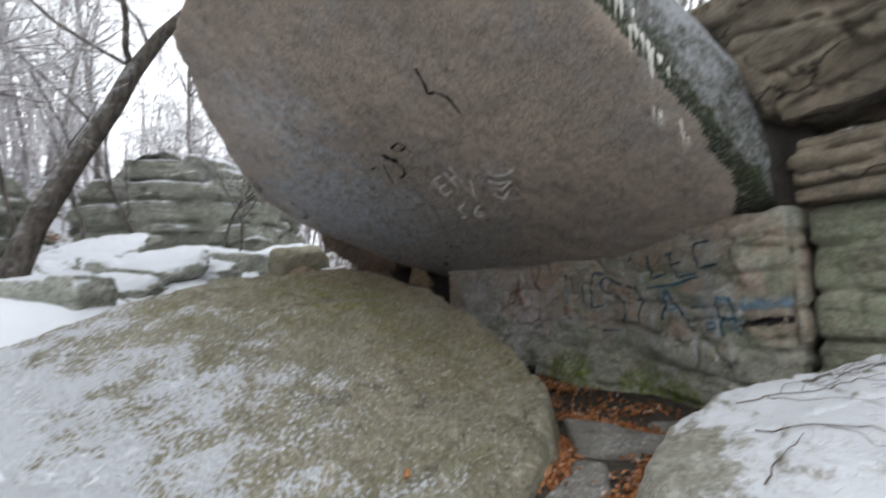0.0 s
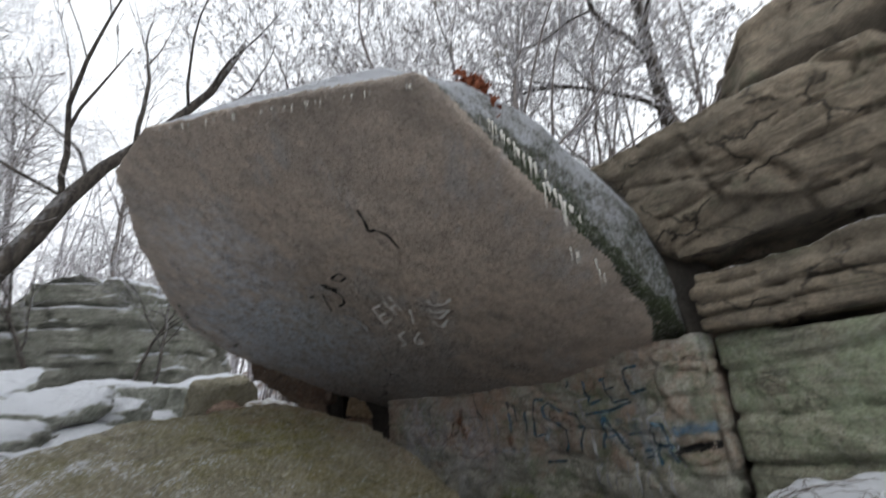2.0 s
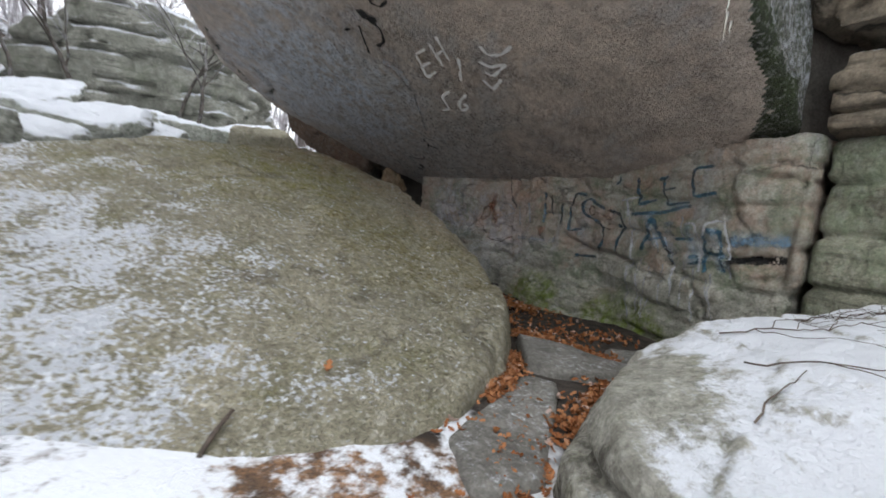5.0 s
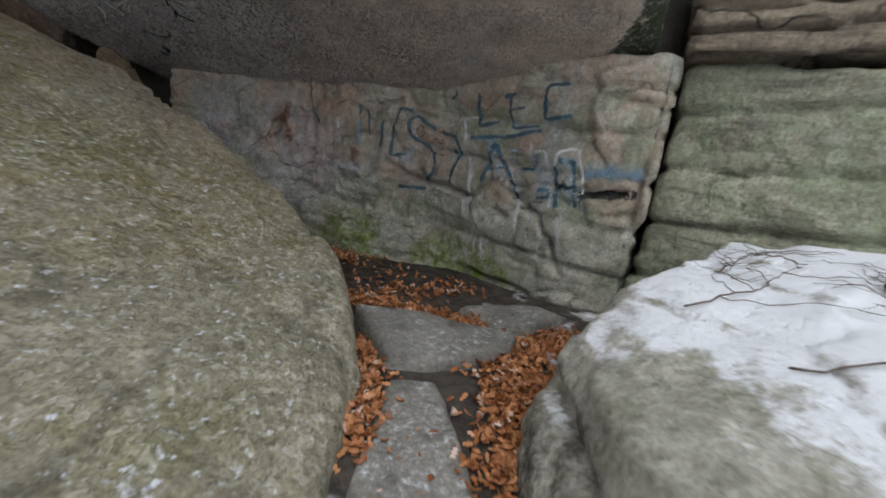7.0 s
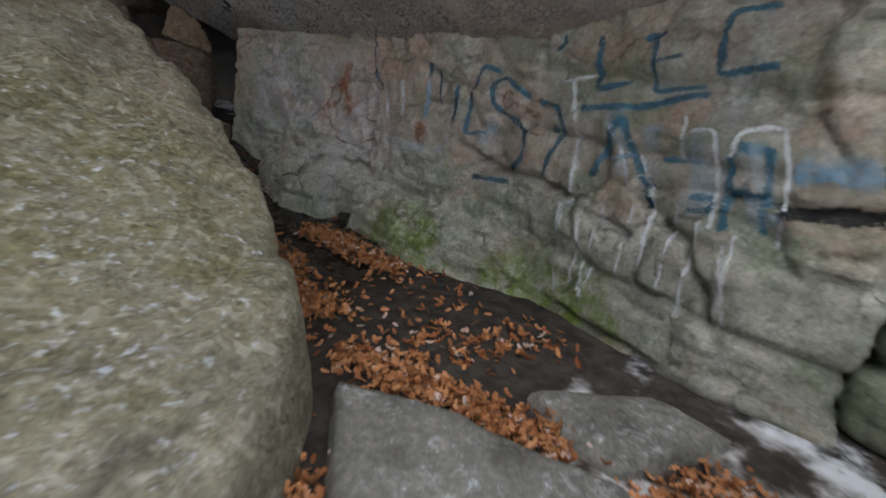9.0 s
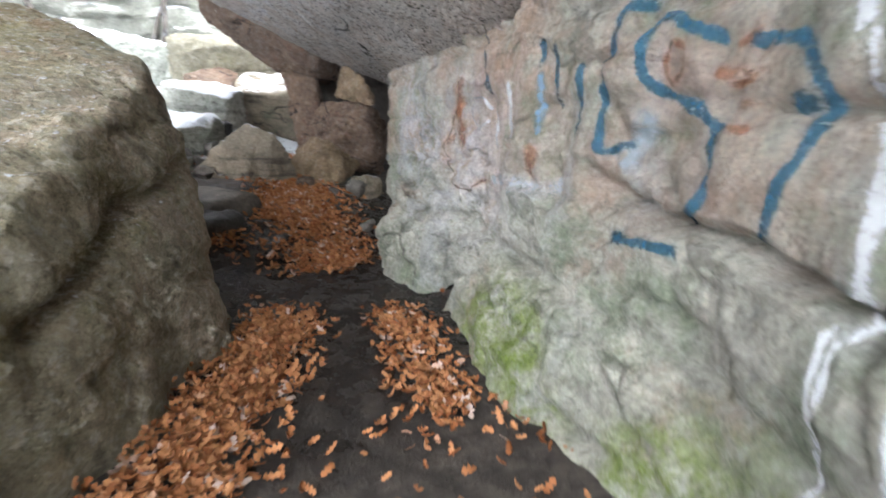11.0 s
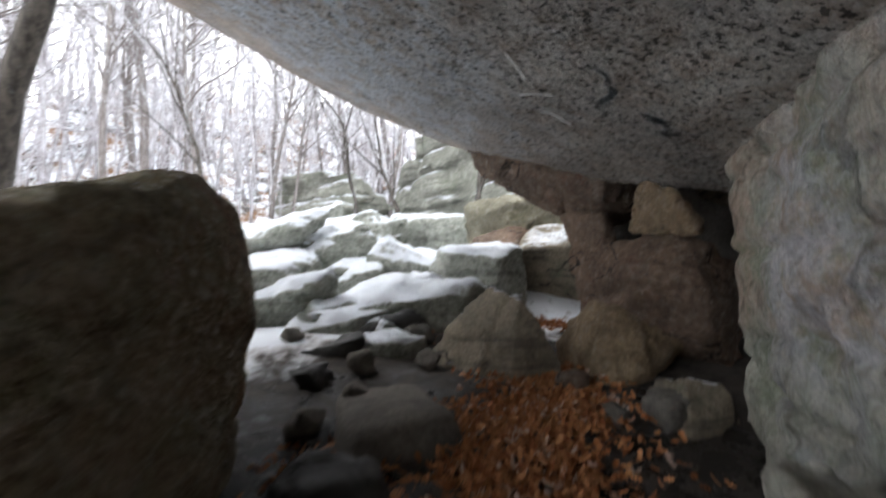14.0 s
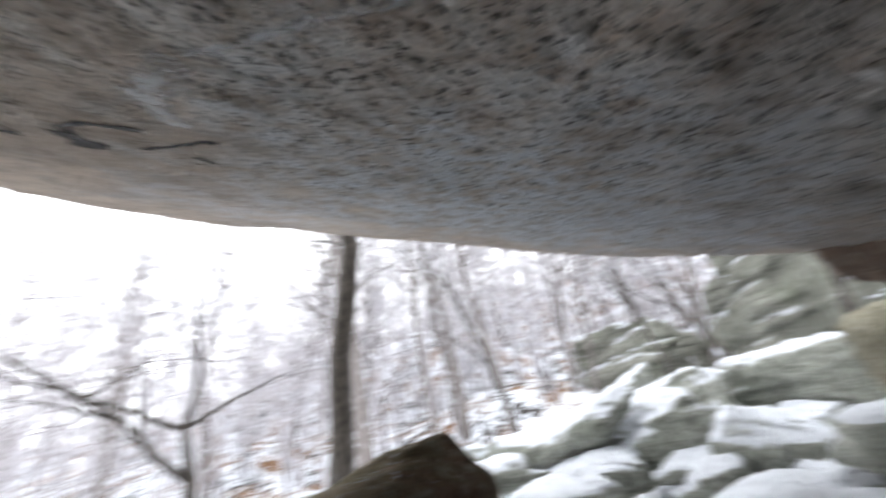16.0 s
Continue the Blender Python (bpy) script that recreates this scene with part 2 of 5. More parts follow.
def rock_material(name, light, dark, grain=38.0, green=None, green_from=0.52, stains=None, snow=None, beds=0.0, bump=0.010, spots=0.0, drips=None, pale=0.0, extra=(), fract=None, gran=None, upper=None, rough=0.92):
    """Sandstone: two tones, grain, algae, stains and a dusting of snow on what faces up."""
    n = Nodes(name)
    light, dark = (tuple(min(0.9, c * 1.3) for c in v[:3]) + (1.0,) for v in (light, dark))
    broad, mid, fine, coarse = n.noise(0.9, 5, 0.65), n.noise(5.0, 8, 0.72), n.noise(grain, 7, 0.75), n.noise(13.0, 6, 0.7)
    col = n.mix(n.step(broad, 0.33, 0.67), dark, light)
    col = n.mix(n.math("MULTIPLY", n.step(mid, 0.46, 0.66), 0.55), col, tuple(c * 0.65 for c in dark[:3]) + (1.0,))
    col = n.mix(n.math("MULTIPLY", n.step(mid, 0.44, 0.30), 0.45), col, tuple(min(1, c * 1.45) for c in light[:3]) + (1.0,))
    if pale:
        col = n.mix(n.math("MULTIPLY", n.step(n.noise(1.6, 6, 0.7, (1.0, 0.45, 0.45)), 0.52, 0.66), pale), col, rgb(0.42, 0.41, 0.40))
    if beds:
        lay = n.noise(1.0, 6, 0.65, (0.8, 0.8, 9.0), 0.4)
        col = n.mix(n.math("MULTIPLY", n.step(lay, 0.52, 0.66), beds), col, tuple(c * 0.5 for c in dark[:3]) + (1.0,))
    if upper:
        # a bed of another colour above a wavy level
        level, tint, share = upper
        z = n.math("ADD", n.place()["Z"], n.math("MULTIPLY", n.math("SUBTRACT", n.noise(1.4, 5, 0.65), 0.5), 0.9))
        col = n.mix(n.math("MULTIPLY", n.math("MULTIPLY", n.step(z, level - 0.10, level + 0.14), n.step(n.noise(2.4, 6, 0.7), 0.34, 0.62)), share), col, tint)
    if stains:
        col = n.mix(n.math("MULTIPLY", n.step(n.noise(1.7, 6, 0.72), 0.54, 0.68), 0.6), col, stains)
    if drips:
        col = n.mix(n.math("MULTIPLY", n.step(n.noise(2.6, 5, 0.6, (1.0, 1.0, 0.22)), 0.55, 0.70), 0.7), col, drips)
    if green:
        col = n.mix(n.math("MULTIPLY", n.step(n.noise(1.3, 8, 0.75), green_from, green_from + 0.16), 0.75), col, green)
    if spots:
        col = n.mix(n.math("MULTIPLY", n.step(n.noise(19.0, 4, 0.7), 0.57, 0.66), spots), col, rgb(0.05, 0.047, 0.045))
        col = n.mix(n.math("MULTIPLY", n.step(n.noise(31.0, 4, 0.7), 0.60, 0.68), spots * 0.7), col, rgb(0.45, 0.43, 0.41))
    heights = []
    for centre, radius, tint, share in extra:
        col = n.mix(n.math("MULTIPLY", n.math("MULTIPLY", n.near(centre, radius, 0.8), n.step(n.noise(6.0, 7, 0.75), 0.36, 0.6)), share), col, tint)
    if gran:
        size, much, deep = gran[:3]
        pores = n.math("ADD", n.math("MULTIPLY", n.noise(size, 3, 0.6), 0.86), n.math("MULTIPLY", n.noise(size * 0.37, 3, 0.6), 0.14))
        if len(gran) > 3:
            # the coarse weathered skin is bound to one part of the rock
            much = n.math("MULTIPLY", much, n.math("ADD", 0.14, n.math("MULTIPLY", n.near(gran[3], gran[4], 0.6), 0.86)))
        col = n.mix(n.math("MULTIPLY", n.step(pores, 0.46, 0.39), much), col, rgb(0.035, 0.031, 0.028))
        col = n.mix(n.math("MULTIPLY", n.step(pores, 0.525, 0.60), n.math("MULTIPLY", much, 0.65)), col, rgb(0.62, 0.60, 0.57))
        heights.append((n.math("MULTIPLY", n.step(pores, 0.32, 0.62), much), deep * 1.6))
    if fract:
        size, much = fract
        warp = n.add("ShaderNodeTexNoise", Vector=n.pos.outputs["Position"], Scale=2.5, Detail=5.0)
        bent = n.tree.nodes.new("ShaderNodeVectorMath")
        bent.operation = "MULTIPLY_ADD"
        n.put(bent.inputs[0], warp.outputs["Color"])
        bent.inputs[1].default_value = (0.7, 0.7, 0.5)
        n.put(bent.inputs[2], n.pos.outputs["Position"])
        flat = n.add("ShaderNodeMapping", Vector=bent.outputs[0])
        flat.inputs["Scale"].default_value = (1.0, 1.0, 1.9)
        edge = n.add("ShaderNodeTexVoronoi", Vector=flat.outputs[0], Scale=size)
        edge.feature = "DISTANCE_TO_EDGE"
        line = n.math("MULTIPLY", n.step(edge.outputs["Distance"], 0.035, 0.004), n.step(n.noise(1.8, 4), 0.44, 0.58))
        col = n.mix(n.math("MULTIPLY", line, much), col, rgb(0.03, 0.027, 0.024))
        heights.append((n.math("SUBTRACT", 1.0, line), 0.03))
    speck = n.add("ShaderNodeMapRange", Value=fine)
    speck.inputs["From Min"].default_value, speck.inputs["From Max"].default_value = 0.28, 0.72
    speck.inputs["To Min"].default_value, speck.inputs["To Max"].default_value = 0.58, 1.5
    m = n.tree.nodes.new("ShaderNodeMix")
    m.data_type, m.blend_type = "RGBA", "MULTIPLY"
    m.inputs[0].default_value = 0.85
    n.put(m.inputs[6], col)
    grey = n.add("ShaderNodeCombineColor", Red=speck.outputs[0], Green=speck.outputs[0], Blue=speck.outputs[0])
    n.put(m.inputs[7], grey.outputs[0])
    col = m.outputs[2]
    if snow:
        lo, hi, cover = snow[:3]
        wide = snow[6] if len(snow) > 6 else 0.35
        flakes = n.math("ADD", n.math("MULTIPLY", n.noise(1.8, 6, 0.7), wide), n.math("MULTIPLY", n.noise(*(snow[7] if len(snow) > 7 else (19.0, 6, 0.8))), 1.0 - wide))
        lie = n.math("ADD", n.up(), n.math("MULTIPLY", n.math("SUBTRACT", flakes, 0.5), cover))
        if len(snow) > 3:
            lie = n.math("ADD", lie, n.math("MULTIPLY", n.near(snow[3], snow[4], 0.9), snow[5]))
        col = n.mix(n.step(lie, lo, hi), col, SNOW)
    return n.end(col, rough, heights + [(mid, bump * 3.5), (coarse, bump * 2.2), (fine, bump * 1.2)])


MOSS = rgb(0.15, 0.20, 0.03)
# extras: grey and bluish mottling, painted extra pale to brighten the dim inner underside
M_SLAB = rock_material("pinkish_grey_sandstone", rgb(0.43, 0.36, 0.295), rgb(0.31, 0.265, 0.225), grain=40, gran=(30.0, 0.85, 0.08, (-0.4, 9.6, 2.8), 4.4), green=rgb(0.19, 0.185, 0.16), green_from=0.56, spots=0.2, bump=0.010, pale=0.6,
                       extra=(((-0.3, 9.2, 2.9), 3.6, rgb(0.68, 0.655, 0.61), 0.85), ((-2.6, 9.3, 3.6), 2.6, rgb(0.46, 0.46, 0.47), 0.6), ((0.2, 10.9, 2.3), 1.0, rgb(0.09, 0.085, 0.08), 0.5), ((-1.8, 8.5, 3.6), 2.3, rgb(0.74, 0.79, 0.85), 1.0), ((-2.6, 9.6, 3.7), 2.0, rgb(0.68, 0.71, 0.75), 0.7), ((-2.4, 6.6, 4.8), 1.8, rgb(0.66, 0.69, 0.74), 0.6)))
M_WALL = rock_material("green_grey_wall_sandstone", rgb(0.385, 0.365, 0.305), rgb(0.25, 0.245, 0.205), grain=34, upper=(1.28, rgb(0.40, 0.295, 0.225), 0.85), green=rgb(0.175, 0.215, 0.135), green_from=0.48, stains=rgb(0.29, 0.195, 0.14), beds=0.45, bump=0.016, drips=rgb(0.36, 0.36, 0.35), spots=0.3, fract=(0.9, 0.35), gran=(15.0, 0.15, 0.04),
                       extra=(((3.2, 6.1, 0.3), 0.7, MOSS, 1.0), ((3.05, 6.75, 0.25), 0.7, MOSS, 1.0), ((1.55, 8.75, 1.5), 0.9, rgb(0.52, 0.52, 0.56), 0.75), ((0.7, 9.9, 1.6), 1.0, rgb(0.48, 0.48, 0.52), 0.7), ((2.15, 7.75, 0.45), 0.65, MOSS, 0.85), ((2.5, 7.3, 0.2), 0.5, MOSS, 0.9), ((1.95, 8.35, 1.75), 0.75, rgb(0.36, 0.20, 0.12), 0.8), ((2.75, 7.3, 1.75), 0.7, rgb(0.42, 0.35, 0.30), 0.7), ((1.8, 8.3, 1.35), 0.9, rgb(0.50, 0.48, 0.46), 0.7)))
M_CLIFF = rock_material("green_stained_cliff_sandstone", rgb(0.32, 0.31, 0.235), rgb(0.21, 0.215, 0.16), grain=34, green=rgb(0.27, 0.32, 0.205), green_from=0.43, stains=rgb(0.19, 0.14, 0.10), beds=0.75, bump=0.016, spots=0.3, fract=(0.7, 0.3), gran=(13.0, 0.2, 0.04))
M_STACK = rock_material("tan_bedded_sandstone", rgb(0.23, 0.19, 0.14), rgb(0.125, 0.108, 0.083), grain=30, green=rgb(0.13, 0.14, 0.095), green_from=0.53, stains=rgb(0.045, 0.04, 0.035), snow=(0.75, 1.05, 0.8), beds=0.7, bump=0.014, spots=0.25, fract=(0.8, 0.85))
M_BOULDER = rock_material("mossy_boulder_sandstone", rgb(0.31, 0.28, 0.205), rgb(0.24, 0.22, 0.158), grain=42, green=rgb(0.235, 0.22, 0.115), green_from=0.50, snow=(1.07, 1.40, 2.0, (-4.4, 1.8, 0.8), 4.9, 0.86, 0.10, (26.0, 3, 0.55)), bump=0.014, spots=0.15, fract=(0.45, 0.4), gran=(20.0, 0.34, 0.06),
                          extra=(((-1.6, 7.0, 2.1), 2.2, rgb(0.235, 0.215, 0.06), 0.9), ((0.2, 5.6, 1.1), 1.6, rgb(0.235, 0.20, 0.08), 0.7), ((0.3, 7.6, 1.0), 2.1, rgb(0.42, 0.335, 0.25), 0.95), ((-1.6, 8.2, 1.9), 1.6, rgb(0.27, 0.18, 0.125), 1.0)))
# dark extras at the foot: soil colour plus the undercut's shade, painted in
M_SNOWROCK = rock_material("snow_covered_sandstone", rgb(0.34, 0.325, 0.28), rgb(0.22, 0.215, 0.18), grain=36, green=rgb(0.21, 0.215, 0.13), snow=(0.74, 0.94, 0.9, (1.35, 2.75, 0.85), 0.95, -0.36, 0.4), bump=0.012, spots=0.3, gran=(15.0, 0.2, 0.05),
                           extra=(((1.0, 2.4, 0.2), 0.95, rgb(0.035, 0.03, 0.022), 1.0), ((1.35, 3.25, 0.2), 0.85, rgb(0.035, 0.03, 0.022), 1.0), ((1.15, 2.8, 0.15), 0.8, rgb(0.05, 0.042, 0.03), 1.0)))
M_FIELD = rock_material("lichen_grey_sandstone", rgb(0.36, 0.365, 0.315), rgb(0.23, 0.235, 0.20), grain=30, green=rgb(0.27, 0.295, 0.235), green_from=0.50, snow=(0.28, 0.56, 1.1), beds=0.6, bump=0.014, spots=0.35, stains=rgb(0.12, 0.12, 0.10), gran=(12.0, 0.3, 0.05))
M_OUTCROP = rock_material("bedded_outcrop_sandstone", rgb(0.33, 0.325, 0.28), rgb(0.18, 0.18, 0.15), grain=18, green=rgb(0.225, 0.24, 0.18), green_from=0.5, snow=(0.42, 0.75, 1.2), beds=0.8, bump=0.03, spots=0.2)
M_RED = rock_material("rusty_brown_sandstone", rgb(0.185, 0.125, 0.088), rgb(0.105, 0.075, 0.056), grain=26, green=rgb(0.19, 0.165, 0.11), green_from=0.56, stains=rgb(0.17, 0.075, 0.045), bump=0.016, spots=0.4, fract=(1.6, 0.9), gran=(14.0, 0.14, 0.05))
M_OCHRE = rock_material("ochre_sandstone", rgb(0.25, 0.185, 0.115), rgb(0.15, 0.105, 0.068), grain=26, green=rgb(0.22, 0.20, 0.13), green_from=0.52, stains=rgb(0.21, 0.10, 0.05), bump=0.014, spots=0.3, gran=(14.0, 0.12, 0.05))
M_PAVE = rock_material("frosted_grey_floor_stone", rgb(0.16, 0.152, 0.135), rgb(0.095, 0.09, 0.08), grain=36, bump=0.008, spots=0.3, snow=(1.0, 1.45, 2.2), gran=(16.0, 0.12, 0.03))
M_WET = rock_material("wet_black_stone", rgb(0.05, 0.046, 0.042), rgb(0.022, 0.021, 0.02), grain=30, bump=0.012, spots=0.1, rough=0.45)
# colour of the damp stones, also painted shade on the recess fillers
M_DARK = rock_material("damp_and_shade_stone", rgb(0.12, 0.105, 0.09), rgb(0.075, 0.07, 0.062), grain=30, bump=0.008)
M_EDGE = rock_material("frosted_mossy_sandstone", rgb(0.19, 0.185, 0.155), rgb(0.115, 0.12, 0.095), grain=40, green=rgb(0.07, 0.10, 0.05), green_from=0.46, snow=(-0.1, 0.4, 2.8), bump=0.02, spots=0.5, gran=(20.0, 0.6, 0.05),
                       extra=(((2.55, 4.3, 3.75), 0.4, rgb(0.035, 0.05, 0.03), 0.9), ((3.05, 4.8, 3.35), 0.5, rgb(0.03, 0.05, 0.03), 0.9)))
M_BAND = rock_material("dark_mossy_sandstone", rgb(0.085, 0.095, 0.06), rgb(0.035, 0.042, 0.028), grain=40, green=rgb(0.06, 0.085, 0.03), green_from=0.45, snow=(0.55, 0.9, 2.6), bump=0.02, spots=0.3, gran=(20.0, 0.4, 0.04))


def ground_material():
    n = Nodes("forest_floor")
    p = n.place()
    broad, mid, fine = n.noise(1.1, 5, 0.6), n.noise(7.0, 6, 0.7), n.noise(55.0, 5, 0.75)
    soil = n.mix(n.step(mid, 0.35, 0.65), rgb(0.03, 0.025, 0.021), rgb(0.072, 0.06, 0.05))
    litter = n.mix(n.step(n.noise(22.0, 6, 0.8), 0.4, 0.6), rgb(0.11, 0.065, 0.04), rgb(0.30, 0.17, 0.09))
    wild = n.mix(n.step(n.noise(0.6, 5, 0.6), 0.42, 0.56), soil, litter)
    sheltered = n.near((1.9, 7.9, 0.3), 4.5, 0.3)
    sheltered = n.math("MAXIMUM", sheltered, n.near((-1.3, 9.7, 0.8), 2.4, 0.35))
    sheltered = n.math("MAXIMUM", sheltered, n.near((-0.6, 11.7, 0.9), 2.2, 0.3))
    sheltered = n.math("MAXIMUM", sheltered, n.near((1.6, 4.1, 0.3), 1.5, 0.4))
    snowy = n.math("ADD", n.math("MULTIPLY", broad, 0.5), n.math("MULTIPLY", mid, 0.5))
    snowy = n.math("ADD", snowy, n.math("MULTIPLY", n.near((-6.5, 9.0, 2.2), 7.0, 0.5), 0.16))
    snowy = n.math("MULTIPLY", n.step(snowy, 0.44, 0.54), n.math("SUBTRACT", 1.0, sheltered))
    col = n.mix(sheltered, wild, soil)
    col = n.mix(snowy, col, SNOW)
    wet = n.math("MULTIPLY", n.near((0.2, 8.5, 0.3), 2.9, 0.5), n.step(mid, 0.80, 0.40))
    col = n.mix(n.math("MULTIPLY", wet, 0.85), col, rgb(0.014, 0.012, 0.011))
    return n.end(col, n.math("SUBTRACT", 0.9, n.math("MULTIPLY", wet, 0.78)), ((mid, 0.03), (fine, 0.012)))


M_GROUND = ground_material()


def bark_material(name, a, b, frost):
    n = Nodes(name)
    ridges = n.noise(14.0, 6, 0.7, (1.0, 1.0, 0.25))
    col = n.mix(n.step(ridges, 0.35, 0.65), a, b)
    col = n.mix(n.math("MULTIPLY", n.step(n.math("ADD", n.noise(6.0, 5, 0.7), n.math("MULTIPLY", n.up(), 0.25)), 0.52, 0.68), frost), col, SNOW)
    return n.end(col, 0.9, ((ridges, 0.02),))


M_BARK = bark_material("dark_wet_bark", rgb(0.035, 0.03, 0.026), rgb(0.11, 0.095, 0.08), 0.15)
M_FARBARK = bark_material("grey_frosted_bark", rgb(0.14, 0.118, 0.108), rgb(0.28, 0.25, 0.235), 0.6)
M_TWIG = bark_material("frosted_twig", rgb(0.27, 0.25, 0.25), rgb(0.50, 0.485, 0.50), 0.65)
M_STICK = bark_material("bare_stick", rgb(0.05, 0.04, 0.033), rgb(0.13, 0.10, 0.08), 0.0)


# ---- ground ----
SPOTS = [(0.1, -0.6, 0.62), (0.3, 1.0, 0.32), (0.6, 2.2, 0.28), (1.3, 3.6, 0.33), (1.5, 4.5, 0.32), (2.4, 5.4, 0.30), (2.0, 7.0, 0.22), (1.0, 7.8, 0.21),
         (0.4, 8.6, 0.30), (-0.7, 9.0, 0.66), (-0.7, 9.9, 0.74), (-1.7, 10.0, 0.9), (-3.0, 10.6, 1.15), (-4.0, 9.0, 1.2), (-6.0, 6.0, 2.15), (-7.5, 9.0, 2.5),
         (-5.0, 13.0, 2.2), (-10.0, 16.0, 3.4), (-2.5, 4.5, 0.3), (5.0, 0.5, 0.5), (5.0, -4.0, 0.7), (-4.0, -1.0, 0.7)]
SPOTS += [(-8.0, 2.5, 1.6), (-12.0, 6.0, 3.0), (-18.0, 8.0, 5.6), (-20.0, -6.0, 5.6), (-30.0, 2.0, 12.5), (-22.0, 20.0, 8.0), (0.0, -14.0, 0.6), (16.0, 0.0, 3.0), (9.0, 12.0, 3.4), (-40.0, 20.0, 19.0), (2.0, 17.0, 4.0), (0.0, 40.0, 9.0), (-1.2, 12.2, 1.0), (4.0, 9.0, 1.0)]
SPOTS += [(-28.0, -10.0, 9.5), (-45.0, -10.0, 19.0), (-45.0, 6.0, 21.0), (-30.0, -24.0, 9.0)]
SPOT = np.array(SPOTS)


def ground_height(x, y):
    """Height of the bare ground at arrays x, y."""
    x, y = np.atleast_1d(np.asarray(x, float)), np.atleast_1d(np.asarray(y, float))
    d2 = (x[:, None] - SPOT[:, 0]) ** 2 + (y[:, None] - SPOT[:, 1]) ** 2
    w = 1.0 / (d2 + 0.12) ** 1.6
    z = (w * SPOT[:, 2]).sum(1) / w.sum(1)
    p = np.stack([x, y, x * 0], 1)
    return z + 0.05 * fbm(p / 1.3, 40, 3) + 0.4 * fbm(p / 9.0, 41, 2) * np.clip((np.hypot(x, y - 5) - 8) / 10, 0, 1)


def build_ground():
    fine = np.arange(-9, 7, 0.11)
    axis_x = np.concatenate([-np.geomspace(320, 9.3, 42), fine, np.geomspace(7.3, 320, 40)])
    fine_y = np.arange(-3, 15, 0.11)
    axis_y = np.concatenate([-np.geomspace(320, 3.3, 40), fine_y, np.geomspace(15.3, 320, 40)])
    gx, gy = np.meshgrid(axis_x, axis_y)
    x, y = gx.ravel(), gy.ravel()
    z = np.concatenate([ground_height(x[i:i + 20000], y[i:i + 20000]) for i in range(0, len(x), 20000)])
    nx, ny = len(axis_x), len(axis_y)
    idx = np.arange(nx * ny).reshape(ny, nx)
    faces = np.stack([idx[:-1, :-1].ravel(), idx[:-1, 1:].ravel(), idx[1:, 1:].ravel(), idx[1:, :-1].ravel()], 1)
    me = bpy.data.meshes.new("ground")
    me.from_pydata(np.stack([x, y, z], 1).tolist(), [], faces.tolist())
    return finish("ground", me, M_GROUND, label="dark soil with brown leaves and patches of thin snow", category="ground", kind="structure")


build_ground()


def rest(x, y):
    return float(ground_height(x, y)[0])


# ---- the great leaning slab ----
def on_slab(x, y, lift=0.0):
    """A point of the slab's underside above x, y, moved along its upward normal."""
    z = 3.21 - (0.334 * (x - 0.02) + 0.296 * (y - 8.18)) / 0.895
    return (x + 0.334 * lift, y + 0.296 * lift, z + 0.895 * lift)


def build_slab():
    bm = bmesh.new()
    rim = [(-3.47, 5.25), (-2.62, 4.25), (-1.07, 3.36), (0.48, 2.58), (1.01, 2.95), (1.60, 3.5), (2.65, 4.4), (3.55, 5.35), (3.9, 7.4), (0.9, 11.3), (-0.91, 11.4), (-2.6, 11.6), (-3.7, 11.05), (-4.5, 10.3), (-4.35, 8.5), (-3.95, 6.61)]
    low = [on_slab(x, y) for x, y in rim]
    top = [(-2.9, 5.9, 6.0), (-1.6, 4.4, 6.05), (0.2, 3.3, 5.6), (1.03, 3.1, 5.2), (1.85, 3.72, 5.3), (2.6, 4.3, 5.15), (3.14, 4.66, 5.0), (3.62, 4.75, 4.5), (4.0, 4.95, 3.75), (4.1, 5.0, 2.9)]
    top += [on_slab(x, y, 1.7) for x, y in [(3.6, 7.2), (0.9, 10.9), (-2.6, 11.0), (-3.6, 9.5), (-3.5, 7.5)]]
    hull_into(bm, low + top)
    me = remeshed(bm, 0.045)
    relax(me, 2)
    weather(me, 3, ((1.6, 0.05), (0.5, 0.035), (0.13, 0.012)), pits=0.022,
            cracks=(([on_slab(-3.6, 10.7, -0.1), on_slab(-3.3, 10.2), on_slab(-3.5, 9.7)], 0.05, 0.12),
                    ([on_slab(-4.2, 9.0), on_slab(-4.25, 9.9), on_slab(-4.0, 10.6)], 0.05, 0.10)))
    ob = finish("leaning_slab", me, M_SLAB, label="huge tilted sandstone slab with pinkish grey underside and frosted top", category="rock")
    me.materials.append(M_EDGE)
    me.materials.append(M_BAND)
    # every face that does not belong to the smooth underside carries frost and moss
    def skin(f):
        x, y, z = f.center
        lift = 0.334 * (x - 0.02) + 0.296 * (y - 8.18) + 0.895 * (z - 3.21)
        rag = noise.noise(f.center * 2.3) + 0.6 * noise.noise(f.center * 7.0)
        if x > 1.3 and y < 6.5 and 0.07 + 0.02 * rag < lift < 0.27 + 0.12 * rag:
            return 2
        return 1 if lift > 0.07 + 0.04 * rag else 0

    side = [skin(f) for f in me.polygons]
    me.polygons.foreach_set("material_index", side)
    return ob


slab = build_slab()

# ---- the painted wall ----
WALL = [(4.04, 4.73), (3.66, 5.18), (3.36, 6.0), (3.12, 6.75), (2.90, 7.30), (2.64, 7.60), (2.34, 7.95), (1.84, 8.58), (1.35, 9.25), (0.85, 9.85), (0.42, 10.4), (0.1, 10.85)]


def wall_top(x, y):
    return min(on_slab(x, y)[2] + 0.06, 2.86)


